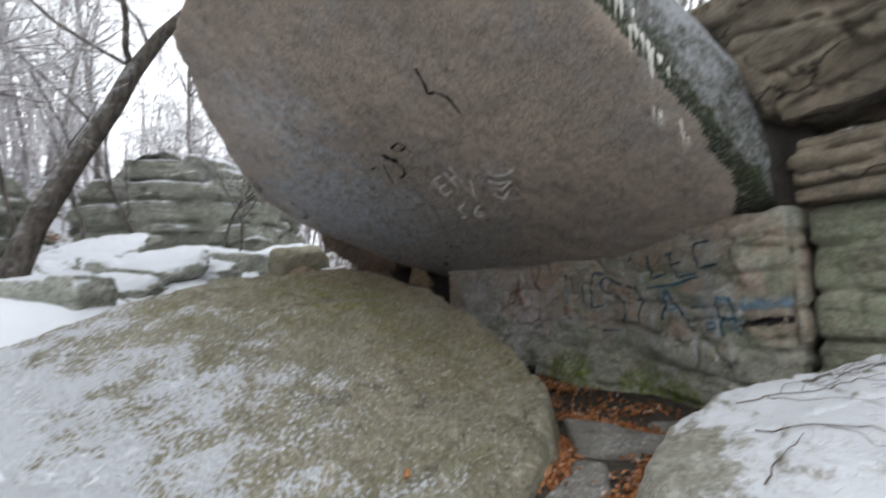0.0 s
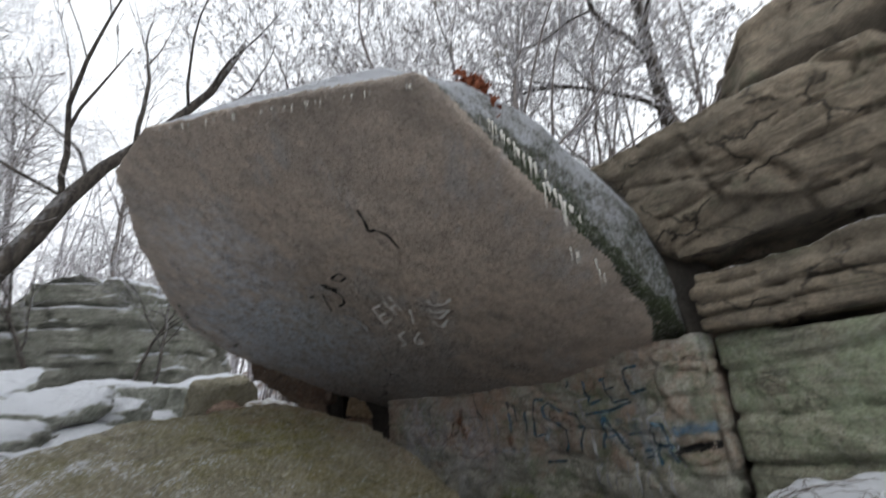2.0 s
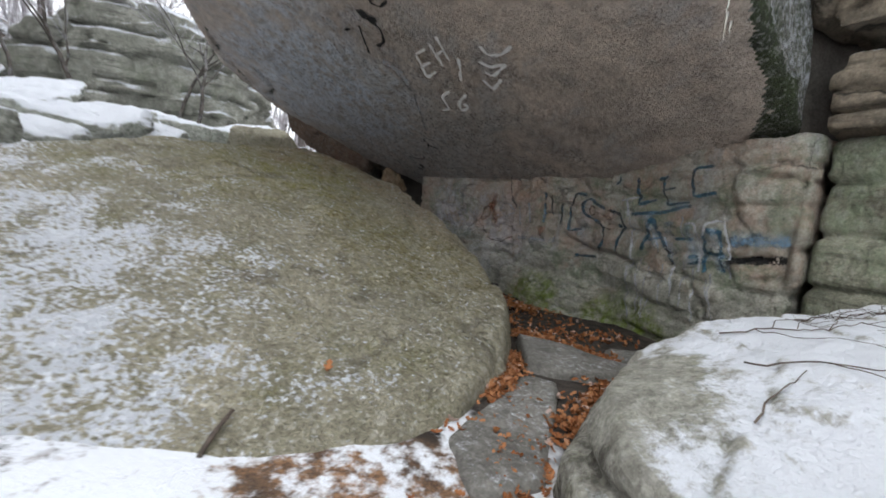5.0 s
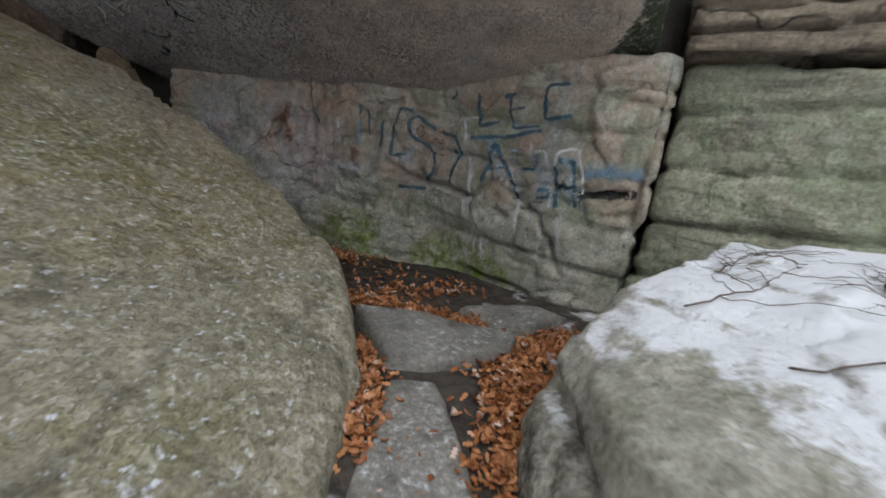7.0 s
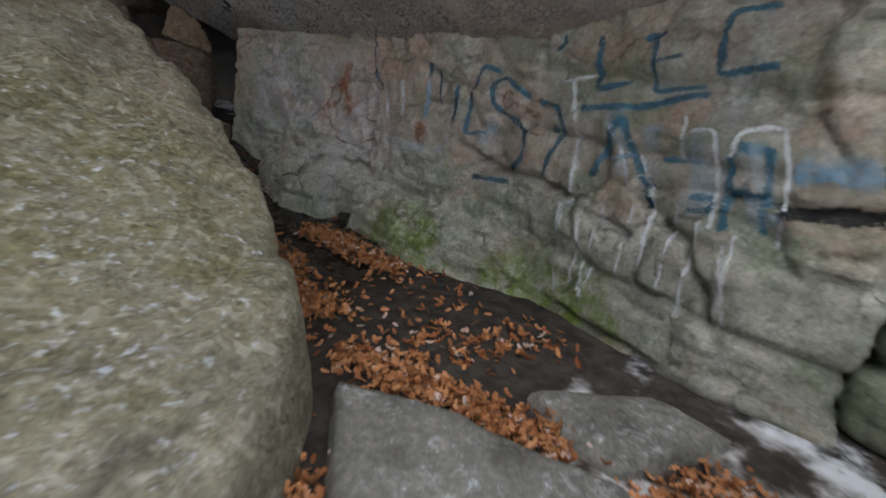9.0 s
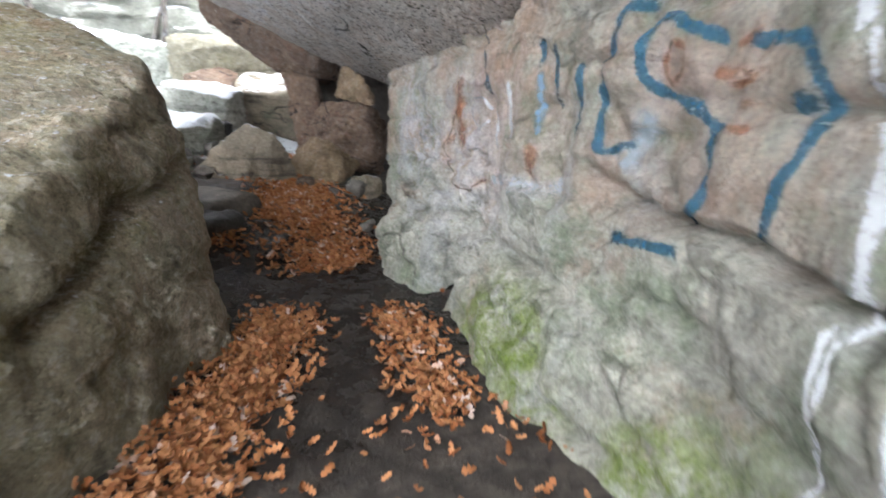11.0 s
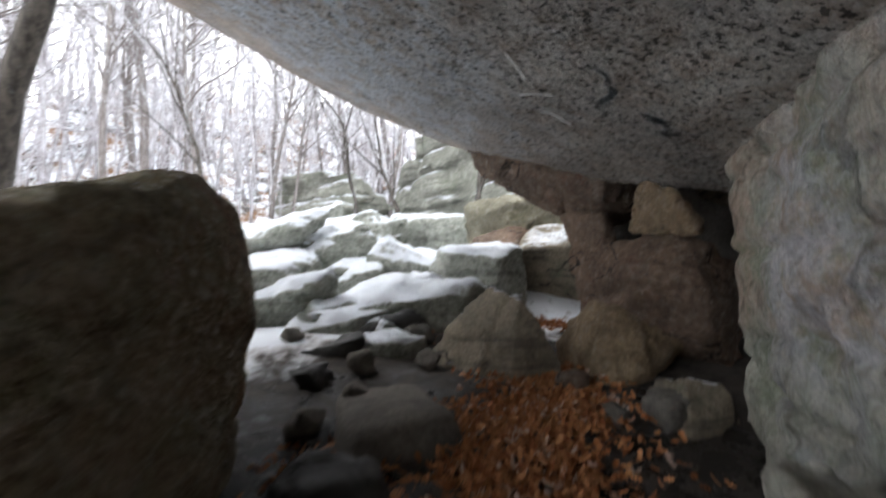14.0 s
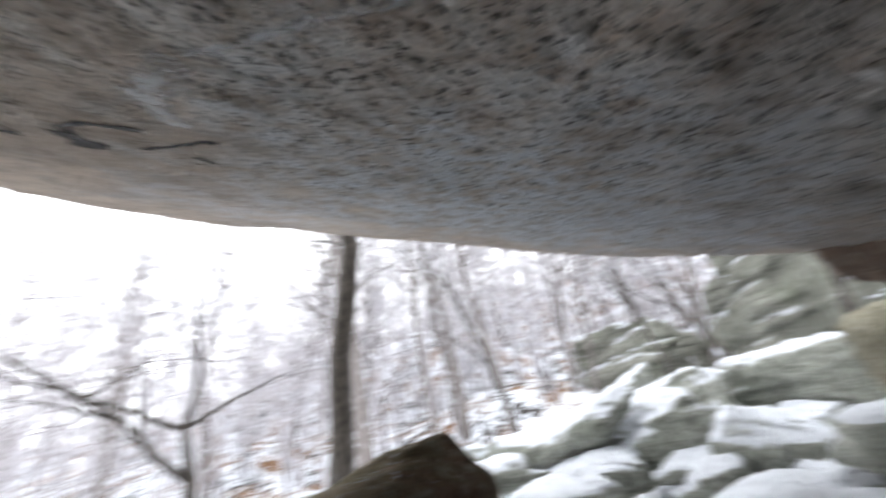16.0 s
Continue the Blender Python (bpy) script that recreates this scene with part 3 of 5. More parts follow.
def build_wall():
    bm = bmesh.new()
    for (x0, y0), (x1, y1) in zip(WALL, WALL[1:]):
        t0, t1 = wall_top(x0, y0), wall_top(x1, y1)
        back = (1.9, 1.3)
        pts = []
        for x, y, t in ((x0, y0, t0), (x1, y1, t1)):
            pts += [(x - 0.03, y - 0.02, -0.3), (x, y, t), (x + back[0], y + back[1], -0.3), (x + back[0], y + back[1], t)]
        hull_into(bm, pts)
    # the foot of the wall stands forward where the passage bends
    hull_into(bm, [(1.5, 8.5, 0), (1.05, 8.75, 0), (0.7, 9.1, 0), (0.5, 9.6, 0), (1.2, 8.75, 1.05), (0.92, 9.1, 1.2), (0.75, 9.7, 1.1), (0.95, 8.8, 0.6), (1.9, 9.0, 1.1), (1.9, 9.4, 0)])
    hull_into(bm, [(2.98, 6.5, 0), (3.2, 6.2, 0), (2.22, 7.4, 0), (1.6, 8.3, 0), (2.68, 7.72, 1.35), (3.2, 6.85, 1.1), (1.95, 8.65, 1.3), (2.38, 7.55, 0.6), (1.72, 8.4, 0.6), (2.98, 6.75, 0.45), (2.9, 8, 0)])
    me = remeshed(bm, 0.03)
    relax(me, 3)
    weather(me, 60, ((1.1, 0.06), (0.33, 0.03), (0.12, 0.014)), strata=(0.45, 0.04), blocks=((0.9, 0.9, 0.45), 0.07, 0.035), lumps=(((1.9, 8.3, 1.2), 1.8, 0.4, 0.08), ((2.3, 7.7, 1.0), 2.4, 0.14, 0.05), ((0.8, 9.6, 1.3), 1.5, 0.4, 0.10)),
            cracks=(([(1.84, 8.55, 2.4), (1.8, 8.58, 1.7), (1.85, 8.55, 1.25)], 0.035, 0.12),
                    ([(1.2, 9.0, 1.3), (1.35, 8.85, 1.0), (2.05, 8.05, 0.95), (2.48, 7.6, 0.86)], 0.03, 0.09),
                    ([(1.35, 8.85, 1.0), (1.15, 8.95, 0.7), (0.95, 9.0, 0.3)], 0.04, 0.12),
                    ([(3.35, 5.95, 1.52), (3.6, 5.3, 1.55), (3.9, 4.85, 1.6)], 0.03, 0.08),
                    ([(4.02, 4.72, 2.9), (4.03, 4.73, 2.2), (3.98, 4.78, 1.75), (4.0, 4.76, 1.2)], 0.05, 0.13),
                    ([(2.61, 7.64, 1.49), (2.75, 7.48, 1.38), (2.9, 7.29, 1.34), (3.07, 6.88, 1.34), (3.2, 6.5, 1.24), (3.4, 5.9, 1.15)], 0.03, 0.11),
                    ([(3.05, 6.93, 1.95), (3.01, 7.03, 1.76), (2.97, 7.1, 1.62)], 0.025, 0.09),
                    ([(0.33, 10.51, 1.08), (1.28, 9.34, 0.95), (1.85, 8.57, 0.92), (2.31, 7.99, 0.84), (2.5, 7.76, 0.86)], 0.025, 0.08),
                    ([(3.4, 5.89, 1.39), (3.51, 5.58, 1.22), (3.59, 5.37, 0.96), (3.64, 5.23, 0.66)], 0.025, 0.09),
                    ([(2.1, 8.1, 0.2), (2.5, 7.65, 0.24), (2.9, 7.15, 0.28)], 0.03, 0.08),
                    ([(3.62, 5.25, 1.41), (3.8, 5.0, 1.34), (3.98, 4.8, 1.4)], 0.025, 0.05)))
    return finish("painted_rock_wall", me, M_WALL, label="grey green sandstone wall covered in old graffiti", category="rock")


wall = build_wall()


# ---- the stacked blocks beside the crack ----
def build_block(name, pts, mat, label, seed, voxel=0.06, rough=((1.0, 0.07), (0.3, 0.025), (0.1, 0.009)), strata=None, cracks=(), rounds=3, dip=(0, 0), category="rock", group="", blocks=None, lumps=()):
    bm = bmesh.new()
    hull_into(bm, pts)
    me = remeshed(bm, voxel)
    relax(me, rounds)
    weather(me, seed, rough, strata, cracks, dip, blocks=blocks, lumps=lumps)
    return finish(name, me, mat, label=label, category=category, group=group)


def plan_block(front, depth, z0, z1):
    pts = []
    for x, y in front:
        for z in (z0, z1):
            pts += [(x, y, z), (x + depth[0], y + depth[1], z)]
    return pts


build_block("lower_cliff", plan_block([(4.23, 4.74), (4.95, 4.05), (5.3, 3.0), (5.6, 1.4), (5.9, -1.5)], (2.6, 1.8), -0.2, 2.82), M_CLIFF, "green stained sandstone cliff face split by a crack", 91, voxel=0.045, strata=(0.5, 0.09), blocks=((1.6, 1.6, 0.5), 0.08, 0.025),
            cracks=(([(4.9, 4.1, 1.1), (5.2, 3.3, 1.0), (5.4, 2.5, 1.15)], 0.06, 0.2),))
build_block("bedded_block", plan_block([(4.05, 4.66), (4.85, 3.85), (5.15, 3.0), (5.2, 2.0)], (2.4, 1.7), 2.86, 3.62), M_STACK, "tan sandstone block with thin level beds", 120, voxel=0.04, strata=(0.19, 0.13), rounds=2, rough=((0.8, 0.06), (0.25, 0.03), (0.1, 0.012)))
build_block("upper_block", [(3.95, 4.70, 3.78), (4.7, 3.9, 3.85), (5.5, 2.9, 4.0), (6.2, 1.6, 4.1), (3.35, 4.75, 5.05), (3.15, 5.0, 5.35), (4.15, 3.75, 5.55), (5.45, 2.3, 5.35), (6.2, 0.8, 5.5), (6.5, 6.0, 3.8), (6.0, 6.5, 6.2), (4.2, 6.8, 5.6), (8.0, 3.0, 6.0), (8.0, 2.0, 4.1)], M_STACK, "large overhanging sandstone block resting on bedded stone", 140, voxel=0.05, rounds=1, strata=(0.34, 0.11), blocks=((1.3, 1.3, 0.7), 0.16, 0.08), dip=(0.12, -0.12),
            cracks=(([(3.9, 4.2, 4.9), (4.4, 3.6, 4.7), (4.6, 3.4, 4.3)], 0.07, 0.12),))
build_block("summit_block", [(4.9, 3.9, 6.0), (5.5, 3.0, 6.2), (6.3, 1.8, 6.3), (5.2, 3.9, 7.0), (6.0, 2.8, 7.3), (6.8, 1.8, 7.2), (8, 5, 5.8), (8, 4, 7.4), (6, 6, 6.0), (6.2, 5.8, 6.9)], M_STACK, "weathered sandstone block on top of the stack", 160, voxel=0.07, rounds=1, strata=(0.4, 0.08), blocks=((1.2, 1.2, 0.6), 0.14, 0.05))

# ---- the mossy boulder ----
build_block("mossy_boulder", [(-2.4, 7.7, 2.42), (-1.95, 7.95, 2.52), (-1.6, 7.9, 2.42), (-1.75, 8.2, 2.22), (-1.3, 8.08, 2.05), (-0.2, 7.62, 2.0), (0.2, 7.15, 1.75), (0.7, 6.4, 1.42), (1.15, 5.7, 1.05), (1.25, 5.1, 0.85), (1.1, 4.3, 0.62), (0.75, 3.5, 0.45), (0.45, 3.05, 0.2),
            (-4.9, 4.4, 1.6), (-4.4, 5.6, 1.95), (-3.6, 7.0, 2.33), (-4.6, 2.6, 0.75), (-3.0, 2.3, 0.6), (-1.3, 2.3, 0.32), (-0.2, 2.55, 0.2),
            (1.35, 5.1, 0.1), (1.15, 4.1, 0.1), (0.6, 3.1, 0.0), (0.95, 6.4, 0.1), (0.5, 7.5, 0.1), (0.0, 7.85, 0.1), (-1.1, 8.1, 0.2), (-1.3, 8.2, 1.7), (-2.6, 8.0, 0.6), (-4.5, 6.6, 0.8), (-5, 4, 0.4), (-4.5, 2.4, 0.1), (-1.3, 2.2, -0.1)],
            M_BOULDER, "big rounded sandstone boulder, mossy on top with thin snow", 180, voxel=0.045, rounds=7, rough=((1.5, 0.07), (0.4, 0.035), (0.14, 0.016)), blocks=((1.5, 1.5, 0.8), 0.06, 0.03), lumps=(((0.5, 7.2, 0.7), 1.7, 0.45, 0.09), ((0.5, 7.2, 0.7), 1.7, 0.13, 0.06), ((0.5, 7.2, 0.7), 1.8, 0.07, 0.022), ((-0.9, 8.2, 1.2), 1.0, 0.3, 0.10)),
            cracks=(([(1.0, 6.2, 0.95), (0.85, 6.6, 1.12), (0.72, 6.96, 1.26), (0.6, 7.25, 1.34), (0.45, 7.52, 1.40), (0.3, 7.65, 1.46)], 0.035, 0.20), ([(0.69, 7.05, 0.79), (0.55, 7.35, 0.79), (0.3, 7.65, 0.85), (0.05, 7.8, 0.9), (-0.5, 7.98, 0.82)], 0.035, 0.14), ([(0.55, 7.4, 1.38), (0.6, 7.3, 1.0), (0.5, 7.5, 0.8)], 0.03, 0.08)))

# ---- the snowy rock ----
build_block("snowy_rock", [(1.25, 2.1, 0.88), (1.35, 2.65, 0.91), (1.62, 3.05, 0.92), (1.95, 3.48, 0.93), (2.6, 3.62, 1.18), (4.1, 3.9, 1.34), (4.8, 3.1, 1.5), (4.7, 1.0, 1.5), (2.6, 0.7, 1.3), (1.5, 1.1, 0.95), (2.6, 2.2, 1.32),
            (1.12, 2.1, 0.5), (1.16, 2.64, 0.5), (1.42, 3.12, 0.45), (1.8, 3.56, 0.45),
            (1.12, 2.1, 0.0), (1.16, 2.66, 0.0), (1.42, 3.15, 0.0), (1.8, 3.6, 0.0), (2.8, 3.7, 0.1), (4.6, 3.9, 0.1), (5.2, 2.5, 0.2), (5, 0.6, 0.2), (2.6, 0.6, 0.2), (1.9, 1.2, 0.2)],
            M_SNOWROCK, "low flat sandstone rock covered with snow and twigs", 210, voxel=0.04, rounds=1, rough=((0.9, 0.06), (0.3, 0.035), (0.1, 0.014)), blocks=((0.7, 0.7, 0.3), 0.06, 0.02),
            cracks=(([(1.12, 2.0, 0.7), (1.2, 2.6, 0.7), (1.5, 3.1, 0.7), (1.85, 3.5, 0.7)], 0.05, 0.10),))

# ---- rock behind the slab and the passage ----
# fillers added in recess, crack and cleft; their dark colour stands for shade
build_block("back_cliff", [(-1.9, 14.2, 0.5), (-1.9, 14.3, 3.3), (0.8, 14.2, 0.4), (0.8, 14.3, 3.1), (3.2, 13.2, 0.5), (3.2, 13.5, 4.2), (-2, 15.5, 0.5), (-2, 15.5, 3.8), (2, 15.5, 4.2)], M_DARK, "added rock face closing the passage under the slab, shade in its dark colour", 222, voxel=0.09, rounds=1, blocks=((1.0, 1.0, 0.6), 0.2, 0.08))
build_block("crack_rock", [(x, y, z) for x, y in ((4.62, 4.98), (4.85, 5.0), (5.4, 5.6), (5.2, 5.75)) for z in (-0.2, 2.84)], M_DARK, "added rock filling the wall's crack, shade in its dark colour", 225, voxel=0.07, rounds=1)
build_block("gap_block", [(4.25, 5.15, 2.6), (4.0, 5.35, 4.9), (4.7, 6.8, 2.6), (4.3, 7.4, 4.8), (6.0, 5.5, 2.6), (5.5, 5.5, 4.9), (6, 8, 2.6)], M_DARK, "added rock filling the cleft beside the slab, shade in its dark colour", 226, voxel=0.08, rounds=1)

# added to close the gap beside the recess, dark as its shade
build_block("side_cliff", [(-2.35, 12.25, 0.6), (-2.3, 12.4, 3.3), (-1.5, 12.9, 0.6), (-1.5, 13.0, 3.2), (-2.0, 15.0, 0.6), (-1.4, 15.0, 0.6), (-2.0, 15.0, 3.6), (-1.4, 15.0, 3.4)], M_DARK, "added rock face closing the recess's side, shade in its dark colour", 224, voxel=0.08, rounds=1, blocks=((0.9, 0.9, 0.6), 0.15, 0.06))
# added block that shuts sky light out of the hollow behind the slab
build_block("cap_rock", [(-2.6, 12.0, 2.9), (-2.6, 14.5, 2.6), (-2.5, 11.5, 4.1), (0.2, 11.9, 2.95), (2.8, 10.9, 2.6), (3.4, 9.8, 4.0), (0.4, 11.3, 3.9), (3.2, 14.5, 2.5), (3.0, 14.0, 4.6), (-2.2, 14.5, 4.4)], M_STACK, "added sandstone block keeping sky light out behind the leaning slab", 228, voxel=0.09, rounds=1, strata=(0.4, 0.08), blocks=((1.2, 1.2, 0.6), 0.15, 0.05))

# ---- rocks at the end of the passage ----
RED = "rusty brown broken stone wedged under the slab"
def wedged(name, pts, label, seed, mat=None, crack=()):
    return build_block(name, pts, mat or M_RED, label, seed, voxel=0.03, rounds=2, rough=((0.5, 0.08), (0.18, 0.045), (0.07, 0.014)), blocks=((0.4, 0.4, 0.3), 0.07, 0.03), cracks=crack)


wedged("wedged_rock", [(-3.35, 11.1, 3.5), (-3.25, 11.3, 3.1), (-2.5, 11.55, 2.55), (-1.9, 11.6, 2.35), (-1.35, 11.4, 2.4), (-1.3, 11.35, 2.8), (-1.3, 12.4, 2.4), (-3.0, 12.6, 3.4), (-2.3, 12.5, 2.35)], "brown overhung rock wedged under the slab with small icicles", 230)
wedged("pillar_stone", [(-2.3, 11.7, 2.6), (-1.55, 11.6, 2.5), (-2.1, 12.3, 2.6), (-1.6, 11.55, 1.9), (-1.95, 11.65, 1.7), (-1.5, 11.45, 1.2), (-1.75, 11.5, 0.9), (-1.3, 11.5, 0.9), (-1.7, 12.2, 0.9), (-1.3, 12.1, 1.2)], "narrow upright stone propping the rock above", 240, None, (([(-1.95, 11.6, 2.1), (-1.6, 11.5, 2.0)], 0.03, 0.06),))
wedged("red_stone", [(-1.4, 11.25, 1.75), (-1.15, 11.15, 2.0), (-0.75, 11.1, 2.05), (-0.4, 11.15, 1.9), (-0.32, 11.2, 1.2), (-1.2, 11.1, 1.25), (-0.7, 10.95, 1.5), (-1.2, 11.8, 1.9), (-0.4, 11.8, 1.8), (-1.2, 12, 0.7), (-0.4, 11.9, 0.7)], "rusty red broken stone under the slab", 250, None, (([(-1.2, 11.1, 1.5), (-0.8, 10.98, 1.62), (-0.35, 11.15, 1.55)], 0.03, 0.08),))
wedged("ochre_stone", [(-1.5, 11.05, 1.15), (-1.55, 10.9, 0.95), (-1.5, 10.85, 0.7), (-1.0, 10.7, 0.65), (-0.65, 10.8, 0.9), (-0.75, 10.9, 1.25), (-1.1, 10.9, 1.5), (-1.3, 11.0, 1.5), (-1.3, 11.5, 1.4), (-0.6, 11.5, 1.2), (-1.0, 11.5, 0.6)], "pale ochre wedge of stone at the end of the passage", 255, M_OCHRE)
wedged("horn_stone", [(-0.92, 11.3, 2.56), (-0.82, 11.28, 2.54), (-1.02, 11.2, 2.05), (-0.3, 11.15, 1.95), (-0.5, 11.2, 2.35), (-0.5, 11.6, 2.1), (-1.0, 11.6, 2.1)], "pointed brown stone standing on the pile", 258, M_OCHRE)
wedged("foot_stone", [(-0.35, 10.5, 1.05), (-0.05, 10.4, 1.1), (0.1, 10.6, 1.0), (-0.4, 10.4, 0.75), (0.05, 10.3, 0.7), (-0.3, 10.8, 0.7), (0.1, 10.8, 0.7)], "grey round stone at the foot of the wall", 259, M_STACK)
build_block("pyramid_stone", [(-1.75, 10.3, 1.6), (-1.35, 10.3, 1.55), (-1.2, 10.4, 1.35), (-2.05, 10.15, 1.3), (-2.55, 9.85, 0.85), (-1.25, 10.0, 0.75), (-1.1, 10.6, 0.8), (-2.2, 10.7, 0.8), (-1.9, 9.85, 0.75)], M_STACK, "upright grey stone with a pointed top among leaves", 262, voxel=0.035, rounds=1, blocks=((0.5, 0.5, 0.4), 0.08, 0.02))
build_block("floor_slab", [(-1.9, 8.9, 0.85), (-0.9, 8.7, 0.8), (-0.8, 9.3, 0.86), (-1.8, 9.5, 0.9), (-2.0, 8.8, 0.4), (-0.8, 8.5, 0.4), (-0.7, 9.4, 0.5), (-1.8, 9.7, 0.6)], M_DARK, "flat dark stone in the passage floor", 266, voxel=0.04)
build_block("passage_stone", [(1.45, 5.15, 0.47), (1.42, 4.4, 0.42), (1.75, 4.25, 0.42), (2.35, 4.3, 0.42), (2.55, 4.5, 0.42), (1.95, 4.95, 0.46), (1.4, 5.3, 0.1), (1.35, 4.3, 0.1), (2.4, 4.2, 0.1), (2.65, 4.5, 0.1), (1.9, 5.1, 0.1)], M_PAVE, "flat grey stone set in the leafy passage", 270, voxel=0.035, rounds=1, rough=((0.5, 0.03), (0.15, 0.012)))
build_block("passage_stone", [(2.65, 4.65, 0.38), (3.4, 4.75, 0.42), (3.2, 5.1, 0.42), (2.5, 5.2, 0.40), (2.45, 4.9, 0.38), (2.6, 4.6, 0.1), (3.5, 4.7, 0.1), (3.2, 5.2, 0.1), (2.4, 5.3, 0.1)], M_PAVE, "flat grey stone at the foot of the painted wall", 271, voxel=0.035, rounds=1, rough=((0.5, 0.03), (0.15, 0.012)))
build_block("passage_stone", [(0.6, 3.1, 0.35), (0.75, 2.6, 0.33), (1.15, 2.75, 0.34), (1.45, 3.6, 0.36), (1.6, 4.1, 0.37), (1.35, 4.2, 0.37), (0.55, 3.1, 0.1), (0.75, 2.5, 0.1), (1.2, 2.7, 0.1), (1.5, 3.6, 0.1), (1.6, 4.15, 0.1), (1.3, 4.3, 0.1)], M_PAVE, "frosted flat stone between the boulder and the snowy rock", 272, voxel=0.035, rounds=1, rough=((0.5, 0.03), (0.15, 0.012)))

# ---- the rock field outside ----
FIELD = "lichen grey sandstone rock topped with snow"


def field_rock(centre, size, turn, tilt, seed, mat=M_FIELD, label=FIELD, voxel=0.055, sink=0.15):
    """A split slab of stone lying tilted in the rock field."""
    rng = random.Random(seed)
    m = pose(*centre, tilt + rng.uniform(4, 22), rng.uniform(-20, 4), turn + rng.uniform(-20, 20))
    pts, n = [], rng.choice((5, 6, 7))
    for k in range(n):
        a = 2 * math.pi * (k + rng.uniform(-0.3, 0.3)) / n
        far = rng.uniform(0.50, 0.66)
        x, y = size[0] * far * math.cos(a), size[1] * far * math.sin(a)
        pts.append(m @ Vector((x * rng.uniform(0.75, 1.0), y * rng.uniform(0.75, 1.0), size[2] * rng.uniform(0.3, 0.6))))
        pts.append(m @ Vector((x, y, size[2] * rng.uniform(-0.1, 0.25))))
        pts.append(m @ Vector((x * 0.85, y * 0.85, -size[2] * rng.uniform(0.4, 0.6))))
    low = min(p.z for p in pts)
    g = rest(centre[0], centre[1]) - sink
    if low > g:
        pts += [Vector((centre[0] + 1.3 * (p.x - centre[0]), centre[1] + 1.3 * (p.y - centre[1]), g)) for p in pts[2::6]]
    return build_block("field_rock", pts, mat, label, seed * 7, voxel=voxel, rounds=1, strata=(0.16, 0.035), dip=(rng.uniform(-0.3, 0.3), rng.uniform(-0.3, 0.3)), blocks=((0.8, 0.8, 0.5), 0.06, 0.02), rough=((0.6, 0.07), (0.22, 0.03), (0.09, 0.012)), group="rocks of the field")


for c, s, turn, tilt, seed in [((-6.9, 9.3, 2.55), (2.8, 2.2, 0.5), 70, 6, 1), ((-6.3, 8.8, 2.55), (2.2, 1.2, 0.34), 70, 16, 41), ((-5.9, 9.6, 2.3), (2.4, 0.9, 0.34), 60, 20, 42), ((-5.5, 8.7, 2.0), (1.8, 0.9, 0.3), 75, 18, 43), ((-6.9, 10.2, 2.8), (2.2, 1.1, 0.34), 50, 18, 44), ((-5.2, 10.5, 2.0), (1.9, 0.8, 0.4), 120, 20, 45), ((-6.1, 9.0, 2.1), (2.0, 1.4, 0.4), 60, 6, 2), ((-4.7, 8.55, 1.75), (1.1, 0.8, 0.5), 80, 0, 3), ((-5.1, 9.95, 1.7), (1.4, 1.1, 0.45), 75, 3, 4),
                               ((-5.3, 11.1, 1.95), (2.0, 1.1, 0.7), 130, 22, 5), ((-3.7, 11.5, 1.8), (1.3, 0.9, 0.8), 60, 0, 6), ((-7.0, 12.9, 3.0), (2.6, 1.4, 0.6), 65, 0, 8), ((-3.2, 10.2, 1.45), (1.5, 0.7, 0.45), 60, 10, 10),
                               ((-4.3, 10.6, 1.5), (1.2, 0.8, 0.5), 20, 5, 11), ((-3.9, 9.4, 1.3), (0.9, 0.7, 0.5), 100, 0, 12), ((-2.7, 9.6, 1.0), (0.9, 0.5, 0.35), 30, 0, 13), ((-5.5, 5.9, 2.0), (1.5, 1.1, 0.9), 20, 0, 14),
                               ((-8.6, 9.6, 2.8), (3.2, 1.8, 0.5), 30, 3, 15), ((-7.4, 10.8, 2.8), (2.2, 1.3, 0.55), 15, 0, 16), ((-6.2, 7.6, 2.1), (1.5, 1.2, 0.5), 40, 0, 17), ((-5.0, 7.4, 1.7), (1.3, 1.0, 0.5), 80, 0, 18), ((-8.6, 7.0, 2.4), (1.8, 1.4, 0.7), 10, 0, 19)]:
    field_rock(c, s, turn, tilt, seed)
field_rock((-4.2, 12.4, 2.2), (1.5, 0.9, 0.6), 70, 5, 7, M_RED, "brown sandstone rock lying against the rock field")
field_rock((-3.3, 12.9, 1.9), (1.7, 1.2, 1.2), 20, 4, 23, M_STACK, "tan rock slab behind the leafy hollow")
field_rock((-5.2, 13.6, 2.8), (1.8, 1.2, 1.1), 40, 12, 9)
field_rock((-4.55, 13.0, 2.7), (1.6, 1.0, 1.0), 35, 14, 21, M_BOULDER, "mossy yellow green rock beyond the slab's corner")
for c, size, turn, seed in [((-2.9, 9.0, 0.95), (0.9, 0.5, 0.35), 60, 31), ((-3.2, 9.75, 1.05), (1.1, 0.5, 0.4), 50, 32), ((-3.4, 10.5, 1.3), (1.6, 0.6, 0.4), 35, 33), ((-0.75, 8.5, 0.58), (0.6, 0.4, 0.3), 20, 34), ((-2.3, 8.75, 0.9), (0.5, 0.4, 0.3), 0, 35)]:
    field_rock(c, size, turn, 0, seed, M_WET, "wet black rock at the mouth of the passage", 0.04)
fr = random.Random(64)
